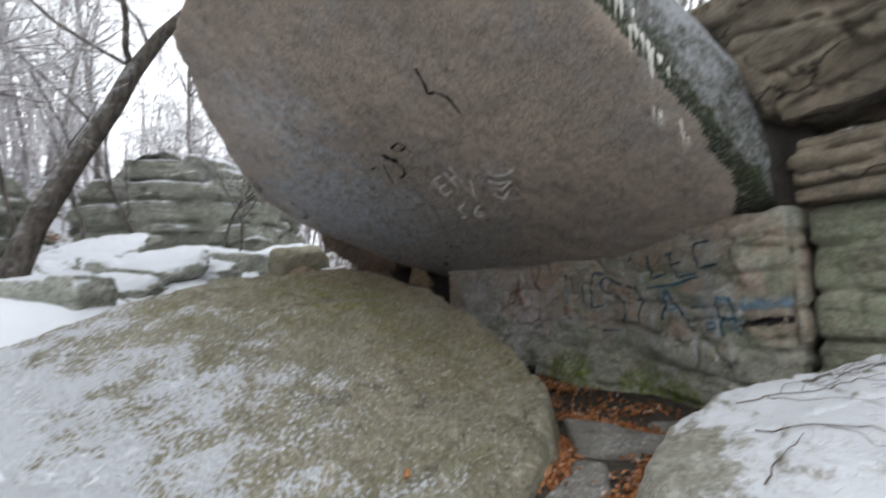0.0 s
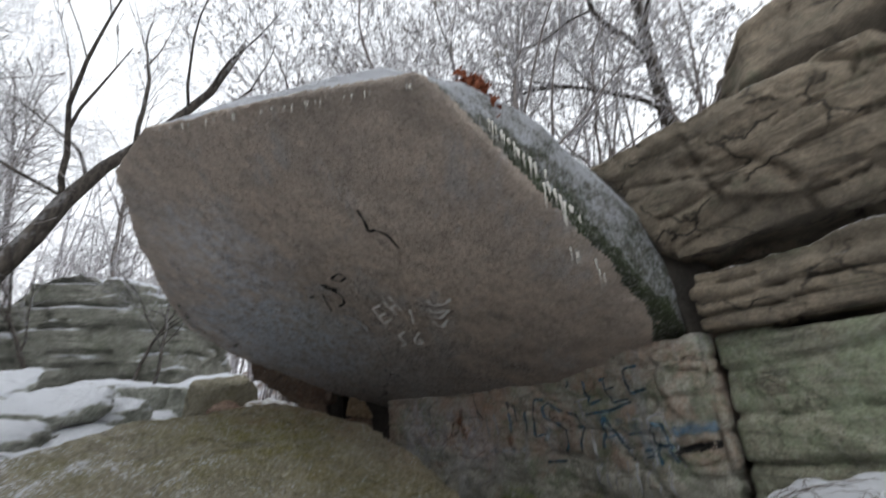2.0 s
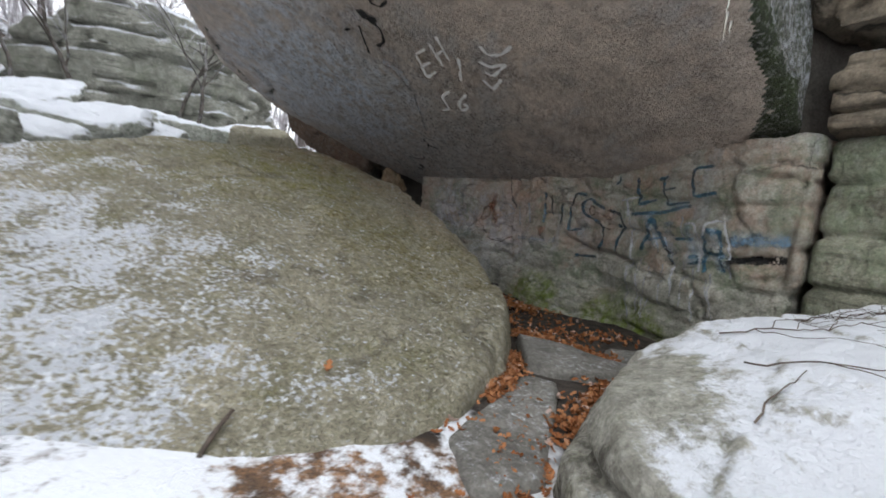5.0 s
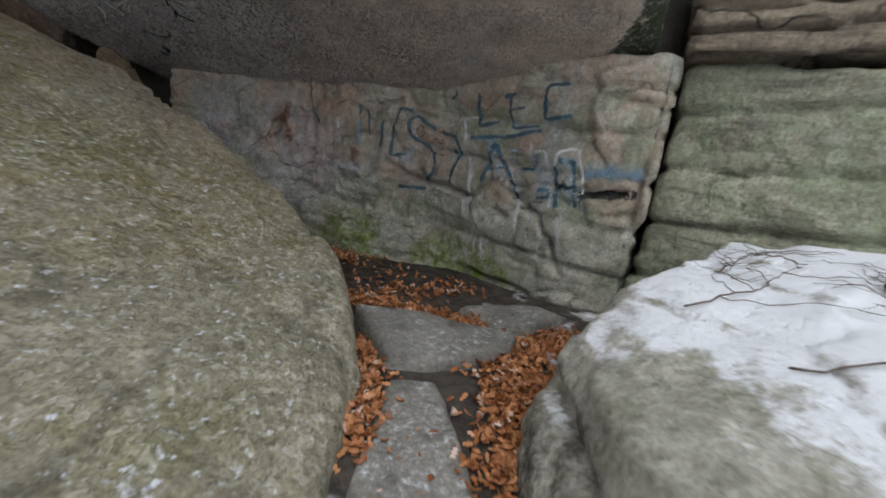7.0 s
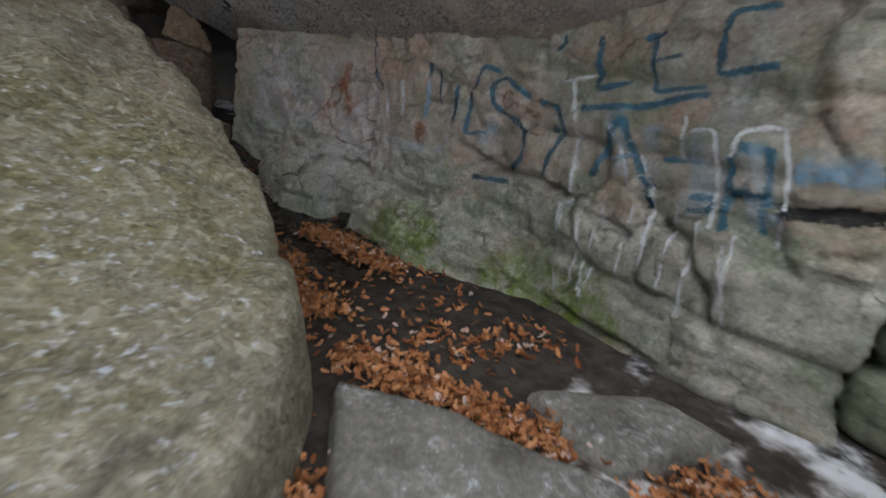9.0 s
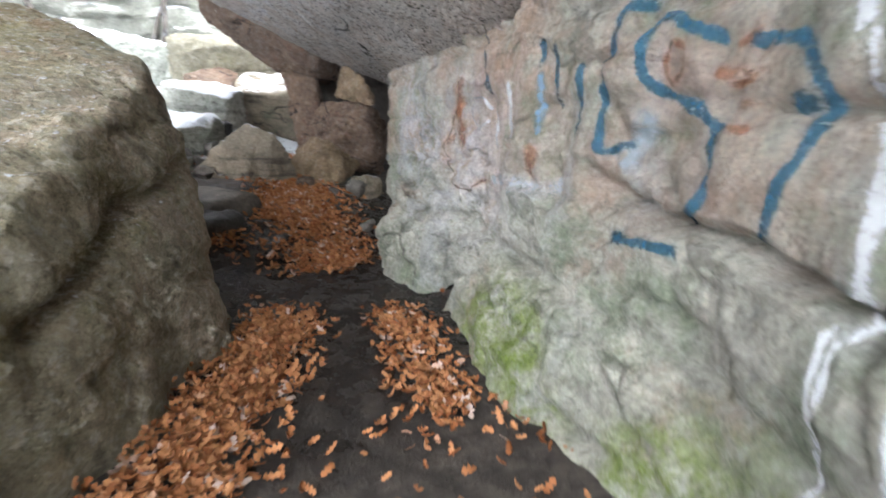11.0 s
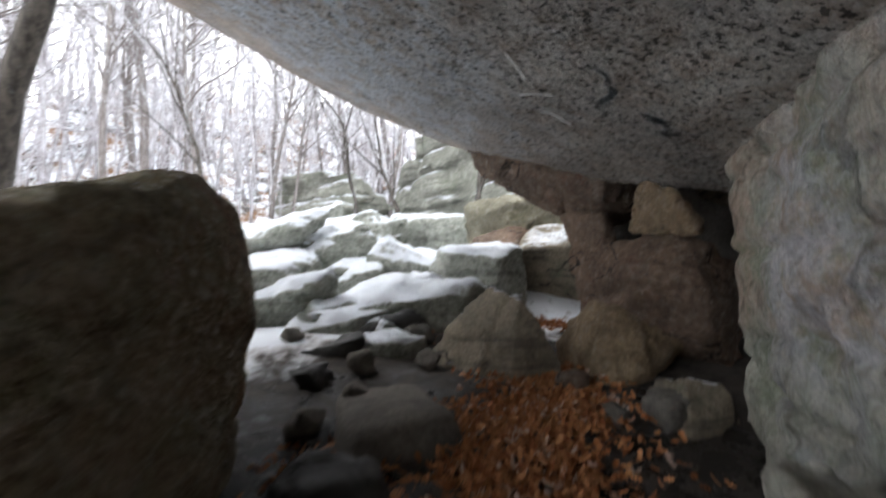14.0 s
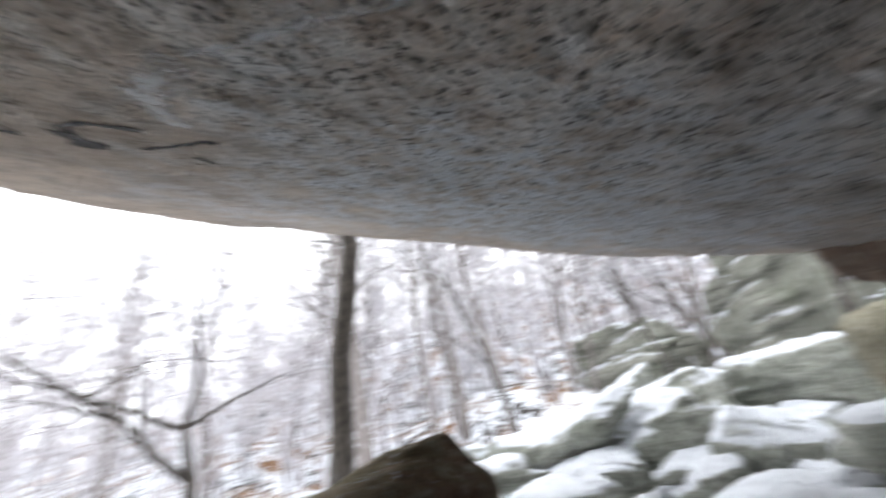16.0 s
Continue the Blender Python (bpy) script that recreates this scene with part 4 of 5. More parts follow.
for k in range(46):
    x, y = fr.uniform(-8.8, -2.9), fr.uniform(7.9, 12.9)
    if x > -3.4 and y > 10.8:
        continue
    z = 1.05 + 0.30 * (-x - 2.9) + fr.uniform(-0.1, 0.16)
    field_rock((x, y, z), (fr.uniform(0.5, 1.5), fr.uniform(0.4, 1.0), fr.uniform(0.22, 0.42)), fr.uniform(20, 100), fr.uniform(-4, 14), 900 + k, voxel=0.06)


def build_outcrop(seed, pts, label):
    build_block("outcrop", pts, M_OUTCROP, label, seed, voxel=0.10, strata=(0.8, 0.3), rough=((2.0, 0.25), (0.6, 0.10), (0.25, 0.05)), rounds=1, dip=(-0.05, 0.1), blocks=((2.2, 2.2, 1.0), 0.5, 0.15))


build_outcrop(301, [(-13.5, 14, 2.5), (-6.5, 13.9, 2), (-6.2, 15, 5.5), (-8.2, 14.4, 6.4), (-9.8, 14.3, 7.0), (-11.0, 14.2, 6.8), (-13, 14.5, 5.2), (-13, 19, 3), (-6, 19, 3), (-7, 18, 6.5), (-12, 18, 6.5)], "bedded sandstone outcrop on the wooded bank")
build_outcrop(320, [(-18.5, 10, 3.5), (-14, 12.5, 3.5), (-14, 13, 6.2), (-17, 11, 6.5), (-19, 15, 3.5), (-18, 14, 6.6), (-15, 16, 4)], "bedded sandstone outcrop behind bare trees")


# ---- trees ----
def grow(rng, p, d, r, length, depth, lines, twigs, spread=0.5, lift=0.15):
    """One limb with its own limbs."""
    n = max(3 if r > 0.018 else 2, int(length / 0.35))
    line = [(p.copy(), r)]
    kids = []
    for i in range(n):
        d = (d + Vector((rng.gauss(0, 0.13), rng.gauss(0, 0.13), rng.gauss(0, 0.10) + lift * 0.2))).normalized()
        p = p + d * (length / n)
        k = r * (1 - 0.75 * (i + 1) / n)
        line.append((p.copy(), max(k, 0.0055)))
        if i >= n * 0.3 - 1 and depth > 0:
            kids.append((p.copy(), d.copy(), k))
    (lines if r > 0.018 else twigs).append(line)
    for q, dd, k in kids:
        for _ in range(2 if depth < 3 else 1):
            if rng.random() < 0.75:
                side = Vector((rng.gauss(0, 1), rng.gauss(0, 1), rng.gauss(0, 0.6))).normalized()
                grow(rng, q, (dd + side * (spread + rng.random() * 0.5)).normalized(), k * rng.uniform(0.45, 0.7), length * rng.uniform(0.3, 0.55), depth - 1, lines, twigs, spread, lift)


def tree_meshes(seed, height, radius, depth, bark, lean=(0, 0), bare=0.35):
    rng = random.Random(seed)
    lines, twigs = [], []
    p, d = Vector((0, 0, -0.3)), Vector((lean[0], lean[1], 1)).normalized()
    n = 14
    line = [(p.copy(), radius * 1.25)]
    for i in range(n):
        d = (d + Vector((rng.gauss(0, 0.05), rng.gauss(0, 0.05), 0.05))).normalized()
        p = p + d * height / n
        k = radius * (1 - 0.8 * (i + 1) / n)
        line.append((p.copy(), k))
        if i > n * bare:
            for _ in range(3):
                side = Vector((rng.gauss(0, 1), rng.gauss(0, 1), 0.5)).normalized()
                grow(rng, p.copy(), (d * 0.5 + side).normalized(), k * 0.5, height * rng.uniform(0.16, 0.32), depth, lines, twigs)
    lines.append(line)
    return tube_mesh("trunk", ((lines, 6),), bark), tube_mesh("crown", ((twigs, 3),), M_TWIG)


def make_tree(name, meshes, m, label, group=""):
    root = new(name)
    root.matrix_world = m
    for part_name, me in zip(("trunk", "crown"), meshes):
        ob = new(part_name, me)
        ob.parent = root
    return tagged(root, label, "tree", group)


rng = random.Random(5)
protos = []
for k in range(6):
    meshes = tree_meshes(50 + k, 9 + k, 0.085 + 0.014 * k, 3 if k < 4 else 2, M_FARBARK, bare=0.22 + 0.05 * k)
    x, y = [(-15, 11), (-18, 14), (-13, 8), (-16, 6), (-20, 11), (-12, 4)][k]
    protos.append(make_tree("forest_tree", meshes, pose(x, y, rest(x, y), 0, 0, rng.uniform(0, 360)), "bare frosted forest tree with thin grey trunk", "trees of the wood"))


def plant(k, x, y, z=None, s=1.0, tip=(0, 0)):
    copy_thing(protos[k], pose(x, y, rest(x, y) if z is None else z, tip[0], tip[1], rng.uniform(0, 360)) @ Matrix.Scale(s, 4))


count = 0
while count < 100:
    a, r = rng.uniform(0.0, 0.80) * math.pi, 11 + 32 * rng.random() ** 0.9
    x, y = -r * math.sin(a), 6 + r * math.cos(a)
    if -14.5 < x < -5.0 and 12.0 < y < 20:
        continue
    plant(count % 6, x, y, s=rng.uniform(0.7, 1.25), tip=(rng.gauss(0, 4) + 3, rng.gauss(0, 4)))
    count += 1
# trees standing behind the slab and on the rocks
for k, x, y, z, s in [(0, -1.6, 13.6, 3.2, 1.15), (1, 0.6, 14.2, 3.8, 1.2), (2, 2.4, 12.6, 3.9, 1.1), (3, 4.0, 11.2, 3.5, 1.1), (0, 5.2, 9.4, 3.4, 1.0), (1, 3.2, 16.0, 4.0, 1.2), (2, -3.4, 15.5, 2.8, 1.2), (3, 6.4, 8.0, 4.0, 0.9), (1, -6.0, 21.0, 4.0, 1.3), (2, -9.0, 21.5, 4.5, 1.2), (3, -12.0, 20.5, 4.6, 1.2), (0, 7.4, 6.6, 4.5, 0.8)]:
    plant(k, x, y, z, s)


# ---- the far wood: thin frosted stems up the slope ----
def build_far_wood():
    q = random.Random(88)
    n = Nodes("hazed_frosted_wood")
    # pale lavender grey holds both the frost and a painted distance haze
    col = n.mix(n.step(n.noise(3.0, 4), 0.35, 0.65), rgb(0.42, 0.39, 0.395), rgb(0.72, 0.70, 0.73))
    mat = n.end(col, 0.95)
    stems = []
    for _ in range(1700):
        a, d = q.uniform(-0.02, 0.85) * math.pi, 15 + 42 * q.random()
        x, y = -d * math.sin(a), 7 + d * math.cos(a)
        if -14.5 < x < -5 and 12 < y < 20:
            continue
        h = q.uniform(3, 13)
        z = rest(x, y) - 0.2
        lean = Vector((q.gauss(0, 0.13), q.gauss(0, 0.13), 1))
        p = Vector((x, y, z))
        k = 0.012 + 0.006 * h
        stem = [(p + lean * h * u + Vector((q.gauss(0, 0.09), q.gauss(0, 0.09), 0)), k * (1 - 0.85 * u)) for u in (0, 0.3, 0.65, 1.0)]
        stems.append(stem)
        for _ in range(13):
            u = q.uniform(0.15, 1.0)
            b = p + lean * h * u
            w = Vector((q.gauss(0, 1), q.gauss(0, 1), q.uniform(-0.2, 0.8))).normalized() * h * q.uniform(0.08, 0.26)
            mid = b + w * 0.5 + Vector((0, 0, 0.05 + 0.03 * h * q.random()))
            tip = b + w + Vector((q.gauss(0, 0.1), q.gauss(0, 0.1), q.gauss(0, 0.15)))
            stems.append([(b, k * 0.35), (mid, k * 0.26), (tip, 0.006)])
            for _ in range(2):
                f = mid.lerp(tip, q.uniform(0.0, 0.8))
                stems.append([(f, 0.010), (f + Vector((q.gauss(0, 0.3), q.gauss(0, 0.3), q.gauss(0.08, 0.25))) * (0.3 + 0.1 * h), 0.006)])
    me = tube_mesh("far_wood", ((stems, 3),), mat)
    tagged(new("far_wood", me), "distant wood of thin frosted stems on the slope, haze painted into their colour", "woods", kind="stuff")


build_far_wood()


# ---- the leaning tree by the slab's corner ----
def build_leaning_tree():
    r = random.Random(77)
    lines, twigs = [], []
    stem = [((-5.98, 5.62, 1.9), 0.23), ((-5.93, 5.68, 2.5), 0.19), ((-5.78, 5.78, 3.1), 0.165), ((-5.38, 5.95, 4.05), 0.15), ((-5.05, 6.25, 5.0), 0.14), ((-4.87, 6.4, 5.62), 0.13), ((-4.40, 6.42, 6.25), 0.10), ((-3.75, 6.5, 6.9), 0.085), ((-3.0, 6.6, 7.9), 0.07), ((-2.6, 6.9, 9.3), 0.05)]
    lines.append([(Vector(p), k) for p, k in stem])
    for start, way, k, length in [((-4.87, 6.4, 5.62), (0.05, -0.5, 1), 0.075, 3.4), ((-4.6, 6.4, 6.0), (-0.6, 0.2, 1), 0.05, 2.6), ((-4.0, 6.45, 6.65), (0.1, -0.3, 1), 0.06, 3.2), ((-3.6, 6.5, 7.1), (0.9, 0.2, 0.8), 0.05, 2.8),
                                  ((-3.0, 6.6, 7.9), (0.4, -0.5, 1), 0.04, 2.2), ((-5.2, 6.1, 4.6), (-0.9, -0.3, 0.7), 0.035, 2.0), ((-4.87, 6.4, 5.7), (-0.9, -0.6, 0.6), 0.05, 2.6), ((-3.3, 6.55, 7.5), (0.5, -0.8, 0.7), 0.04, 2.4)]:
        grow(r, Vector(start), Vector(way).normalized(), k * 0.7, length, 4, lines, twigs, 0.5, 0.25)
    root = new("leaning_tree")
    for name, me in (("trunk", tube_mesh("trunk", ((lines, 8),), M_BARK)), ("crown", tube_mesh("crown", ((twigs, 3),), M_FARBARK))):
        new(name, me).parent = root
    tagged(root, "dark leaning bare tree whose crown bends over the slab", "tree")


build_leaning_tree()


def build_crooked_tree():
    r = random.Random(31)
    lines, twigs = [], []
    base = Vector((-6.4, 3.0, rest(-6.4, 3.0) - 0.2))
    stem = [(base, 0.11), (Vector((-6.3, 3.0, 2.9)), 0.09), (Vector((-6.15, 2.9, 3.7)), 0.075)]
    lines.append(stem)
    for start, way, k, length in [(stem[1][0], (0.9, -0.9, 1.2), 0.07, 3.6), (stem[2][0], (0.2, 0.5, 1.4), 0.06, 2.2), (stem[2][0], (0.5, -1.0, 0.4), 0.05, 3.2), (stem[2][0], (-0.3, 0.9, 0.5), 0.04, 2.0), (stem[1][0], (0.1, -1.0, 0.5), 0.04, 2.0)]:
        grow(r, start.copy(), Vector(way).normalized(), k, length, 3, lines, twigs, 0.5, 0.1)
    root = new("crooked_tree")
    for name, me in (("trunk", tube_mesh("trunk", ((lines, 6),), M_BARK)), ("crown", tube_mesh("crown", ((twigs, 3),), M_FARBARK))):
        new(name, me).parent = root
    tagged(root, "small crooked bare tree with dark spreading branches", "tree")


build_crooked_tree()


def build_overhang_tree():
    q = random.Random(12)
    lines, twigs = [], []
    stem = [((6.2, 6.9, 4.2), 0.2), ((6.0, 6.7, 6.0), 0.17), ((5.7, 6.3, 8.0), 0.14), ((5.4, 5.9, 10.0), 0.10), ((5.2, 5.6, 12.0), 0.06)]
    lines.append([(Vector(p), k) for p, k in stem])
    for start, way, k, length in [((5.8, 6.4, 7.4), (-1.0, -0.5, 0.5), 0.06, 4.2), ((5.6, 6.2, 8.6), (-1.0, -0.8, 0.25), 0.07, 4.8), ((5.4, 5.9, 9.8), (-0.9, -1.0, 0.1), 0.06, 4.6), ((5.5, 6.0, 9.2), (-0.3, -1.0, 0.2), 0.06, 4.2), ((5.3, 5.7, 11.0), (-1.0, -0.4, 0.0), 0.05, 4.0)]:
        grow(q, Vector(start), Vector(way).normalized(), k, length, 3, lines, twigs, 0.5, -0.15)
    root = new("overhanging_tree")
    for name, me in (("trunk", tube_mesh("trunk", ((lines, 7),), M_BARK)), ("crown", tube_mesh("crown", ((twigs, 3),), M_FARBARK))):
        new(name, me).parent = root
    tagged(root, "tall bare tree with long boughs hanging over the rocks", "tree")


build_overhang_tree()
for x, y, k in [(-9.2, 13.0, 0.09), (-7.6, 13.4, 0.08), (-8.6, 8.3, 0.06), (-10.5, 12.0, 0.07), (-6.5, 13.6, 0.07)]:
    r = random.Random(int(-x * 10))
    lines, twigs = [], []
    grow(r, Vector((x, y, rest(x, y) - 0.3)), Vector((r.gauss(0, 0.1), r.gauss(0, 0.1), 1)).normalized(), k, r.uniform(4.5, 7), 3, lines, twigs, 0.5, 0.4)
    root = new("young_tree")
    for name, me in (("trunk", tube_mesh("trunk", ((lines, 6),), M_BARK)), ("crown", tube_mesh("crown", ((twigs, 3),), M_TWIG))):
        new(name, me).parent = root
    tagged(root, "young dark stemmed tree rooted among the snowy rocks", "tree", "young trees")


# ---- frosted shrubs over the slab ----
def leaf_colour(name, a, b):
    n = Nodes(name)
    info = n.add("ShaderNodeNewGeometry")
    pick = info.outputs["Random Per Island"]
    col = n.mix(n.step(pick, 0.0, 0.8), a, b)
    col = n.mix(n.math("MULTIPLY", n.step(pick, 0.90, 0.97), 0.6), col, rgb(0.62, 0.58, 0.56))
    vein = n.noise(60.0, 3)
    return n.end(n.mix(n.math("MULTIPLY", vein, 0.5), col, tuple(c * 0.5 for c in a[:3]) + (1.0,)), 0.75, ((vein, 0.002),))


M_FROSTLEAF = leaf_colour("frosted_dead_leaf", rgb(0.30, 0.27, 0.24), rgb(0.60, 0.60, 0.62))
M_LEAF = leaf_colour("dead_oak_leaf", rgb(0.24, 0.085, 0.028), rgb(0.46, 0.215, 0.095))
M_REDLEAF = leaf_colour("rust_red_leaf", rgb(0.16, 0.045, 0.02), rgb(0.26, 0.085, 0.04))


def leaf_shape(r, size, curl):
    """Outline of a lobed leaf with a raised rib, as points round a middle line."""
    rows = [(-0.55, 0.03), (-0.30, 0.25), (-0.16, 0.09), (0.02, 0.33), (0.16, 0.11), (0.32, 0.25), (0.52, 0.02)]
    pts = []
    for y, w in rows:
        w *= r.uniform(0.8, 1.2)
        lift = curl * (y * y) * 1.6
        pts.append([(-w * size, y * size, (lift + curl * w) * size), (0, y * size, (lift - curl * 0.15) * size), (w * size, y * size, (lift + curl * w) * size)])
    return pts


def leaf_faces(start, n):
    out = []
    for i in range(n - 1):
        for k in range(2):
            a = start + i * 3 + k
            out.append((a, a + 1, a + 4, a + 3))
    return out


def leaves_mesh(name, poses, sizes, mat, seed):
    r = random.Random(seed)
    vs, fs = [], []
    for m, size in zip(poses, sizes):
        rows = leaf_shape(r, size, r.uniform(-0.3, 0.9))
        fs += leaf_faces(len(vs), len(rows))
        vs += [tuple(m @ Vector(p)) for row in rows for p in row]
    me = bpy.data.meshes.new(name)
    me.from_pydata(vs, [], fs)
    me.polygons.foreach_set("use_smooth", [True] * len(me.polygons))
    me.materials.append(mat)
    return me


def build_shrub(seed, x, y, z, height, leaves):
    r = random.Random(seed)
    lines, twigs = [], []
    for _ in range(4):
        way = Vector((r.gauss(0, 0.45), r.gauss(0, 0.45), 1)).normalized()
        grow(r, Vector((0, 0, -0.2)), way, 0.035, height * r.uniform(0.7, 1.0), 3, lines, twigs, 0.6, 0.2)
    root = new("frosted_shrub")
    root.matrix_world = pose(x, y, z)
    new("stem", tube_mesh("stem", ((lines, 5),), M_FARBARK)).parent = root
    new("brushwood", tube_mesh("brushwood", ((twigs, 3),), M_TWIG)).parent = root
    spots, sizes = [], []
    tips = [line[-1][0] for line in twigs] + [line[len(line) // 2][0] for line in twigs]
    for p in r.sample(tips, min(leaves, len(tips))):
        spots.append(Matrix.Translation(p) @ Euler((r.uniform(1.0, 2.2), r.uniform(-0.6, 0.6), r.uniform(0, 6.3))).to_matrix().to_4x4())
        sizes.append(r.uniform(0.05, 0.10))
    new("foliage", leaves_mesh("foliage", spots, sizes, M_FROSTLEAF, seed)).parent = root
    tagged(root, "frosted shrub with drooping dead leaves above the rocks", "shrub", "shrubs above the slab")


for seed, x, y, z, h, leaves in [(401, 1.6, 6.6, 5.0, 5.6, 900), (402, 2.9, 6.6, 4.9, 5.2, 1100), (403, 4.0, 6.0, 5.3, 4.6, 1200), (404, 0.0, 6.0, 5.6, 5.2, 600), (405, 5.0, 5.0, 6.0, 3.2, 1000), (406, 6.6, 2.6, 7.0, 1.8, 500), (407, 3.7, 8.0, 4.6, 6.0, 1000), (408, 2.2, 5.7, 5.1, 4.4, 900), (409, 4.9, 6.6, 5.5, 4.8, 1000), (410, -1.4, 7.4, 5.4, 5.0, 400), (411, -0.6, 6.4, 5.7, 4.6, 600), (412, 0.8, 5.6, 5.4, 4.6, 800)]:
    build_shrub(seed, x, y, z, h, leaves)


# ---- paint on the rock ----
def paint_material(name, colour, cover, scale=7.0):
    """Old spray paint: thin at the rim of a stroke and worn through."""
    n = Nodes(name)
    worn = n.math("ADD", n.math("MULTIPLY", n.noise(scale, 6, 0.7), 0.6), n.math("MULTIPLY", n.noise(45.0, 5, 0.75), 0.6))
    rim = n.add("ShaderNodeAttribute")
    rim.attribute_name = "middle"
    kept = n.step(n.math("ADD", worn, n.math("MULTIPLY", rim.outputs["Fac"], 0.28)), 0.70 - cover * 0.05, 0.92 - cover * 0.13)
    n.put(n.bsdf.inputs["Alpha"], n.math("MULTIPLY", kept, min(0.95, 0.45 + cover * 0.5)))
    return n.end(n.mix(n.noise(20.0, 4), colour, tuple(c * 0.6 for c in colour[:3]) + (1.0,)), 0.75)


BLUE = paint_material("faded_blue_paint", rgb(0.03, 0.115, 0.18), 0.6)
PALE = paint_material("washed_blue_paint", rgb(0.18, 0.28, 0.37), 0.4)
WHITE = paint_material("worn_white_paint", rgb(0.72, 0.73, 0.74), 0.35)
ORANGE = paint_material("rubbed_orange_paint", rgb(0.36, 0.15, 0.08), 0.3)
SOOT = paint_material("black_soot", rgb(0.012, 0.011, 0.011), 0.9)
INK = paint_material("black_spray_and_crack_shade", rgb(0.015, 0.014, 0.014), 1.0)
CHALK = paint_material("pale_chalk_paint", rgb(0.92, 0.91, 0.89), 0.8)
HAZE = paint_material("pale_blue_haze_paint", rgb(0.56, 0.58, 0.61), 0.05)
TEAL = paint_material("dark_teal_paint", rgb(0.03, 0.065, 0.09), 0.5)

from mathutils.bvhtree import BVHTree


def tree_of(ob):
    deps = bpy.context.evaluated_depsgraph_get()
    return BVHTree.FromObject(ob, deps)


WALL_TREE, SLAB_TREE = tree_of(wall), tree_of(slab)
WALL_AT = np.concatenate([[0], np.cumsum(np.linalg.norm(np.diff(np.array(WALL), axis=0), axis=1))])


def wall_point(s, z):
    i = int(np.clip(np.searchsorted(WALL_AT, s) - 1, 0, len(WALL) - 2))
    u = (s - WALL_AT[i]) / (WALL_AT[i + 1] - WALL_AT[i])
    a, b = Vector(WALL[i]), Vector(WALL[i + 1])
    p, d = a.lerp(b, u), (b - a).normalized()
    inward = Vector((d.y, -d.x, 0))
    if inward.x < 0:
        inward = -inward
    hit = WALL_TREE.ray_cast(Vector((p.x, p.y, z)) - inward * 0.7, inward)
    return hit[0] + hit[1] * 0.006 if hit[0] else None


def slab_point(x, y):
    n = Vector((0.334, 0.296, 0.895))
    p = Vector(on_slab(x, y))
    hit = SLAB_TREE.ray_cast(p - n * 0.6, n)
    return hit[0] + hit[1] * 0.006 if hit[0] else None


def stroke(place, owner, mat, width, line):
    """A band of paint that follows the rock under a hand-drawn line."""
    pts = []
    for (a, b), (c, d) in zip(line, line[1:]):
        steps = max(2, int(math.hypot(c - a, d - b) / 0.03))
        pts += [(a + (c - a) * k / steps, b + (d - b) * k / steps) for k in range(steps)]
    pts.append(line[-1])
    for _ in range(3):
        pts = [pts[0]] + [tuple((p[k] + 2 * q[k] + w[k]) / 4 for k in (0, 1)) for p, q, w in zip(pts, pts[1:], pts[2:])] + [pts[-1]]
    vs, fs, row = [], [], None
    for i, (a, b) in enumerate(pts):
        p, q = pts[max(i - 1, 0)], pts[min(i + 1, len(pts) - 1)]
        dx, dy = q[0] - p[0], q[1] - p[1]
        size = math.hypot(dx, dy) or 1.0
        w = width * (0.58 + 0.1 * math.sin(i * 0.9))
        now = [place(a - dy / size * w * k, b + dx / size * w * k) for k in (-1, -0.5, 0, 0.5, 1)]
        if None in now:
            row = None
            continue
        vs += [tuple(v) for v in now]
        here = list(range(len(vs) - 5, len(vs)))
        if row:
            fs += [(row[k], row[k + 1], here[k + 1], here[k]) for k in range(4)]
        row = here
    if not fs:
        return
    me = bpy.data.meshes.new("graffiti")
    me.from_pydata(vs, [], fs)
    fade = me.attributes.new("middle", "FLOAT", "POINT")
    fade.data.foreach_set("value", [(0.0, 0.75, 1.0, 0.75, 0.0)[k % 5] * (0.3 if k < 5 or k >= len(vs) - 5 else 1.0) for k in range(len(vs))])
    finish("graffiti", me, mat, owner)


def on_wall(mat, width, line):
    stroke(wall_point, wall, mat, width, line)


def under_slab(mat, width, line):
    stroke(slab_point, slab, mat, width, line)


on_wall(BLUE, 0.051, [(3.76, 2.18), (3.75, 2.01)])
on_wall(PALE, 0.0595, [(3.74, 2.01), (3.74, 1.62)])
on_wall(BLUE, 0.041, [(3.62, 2.12), (3.59, 1.78)])
on_wall(BLUE, 0.046, [(3.39, 2.0), (3.4, 1.63)])
on_wall(BLUE, 0.051, [(2.97, 2.17), (3.16, 2.19), (3.22, 1.94), (3.25, 1.56), (3.01, 1.63)])
on_wall(BLUE, 0.056, [(2.57, 1.97), (2.91, 2.12), (3.02, 2.03), (2.97, 1.86), (2.63, 1.75), (2.5, 1.6), (2.51, 1.42), (2.71, 1.33)])
on_wall(ORANGE, 0.0298, [(2.84, 2.01), (2.91, 1.93), (2.83, 1.84), (2.71, 1.9), (2.74, 1.99), (2.84, 2.01)])
on_wall(ORANGE, 0.0255, [(2.55, 1.94), (2.43, 1.98)])
on_wall(ORANGE, 0.0255, [(2.55, 1.83), (2.37, 1.82)])
on_wall(BLUE, 0.056, [(2.49, 1.95), (2.24, 1.92), (2.13, 1.77), (2.21, 1.54), (2.25, 1.34)])
on_wall(BLUE, 0.041, [(2.41, 2.34), (2.31, 2.4), (2.36, 2.46)])
on_wall(BLUE, 0.057, [(2.03, 2.45), (1.93, 2.06), (1.68, 2.15)])
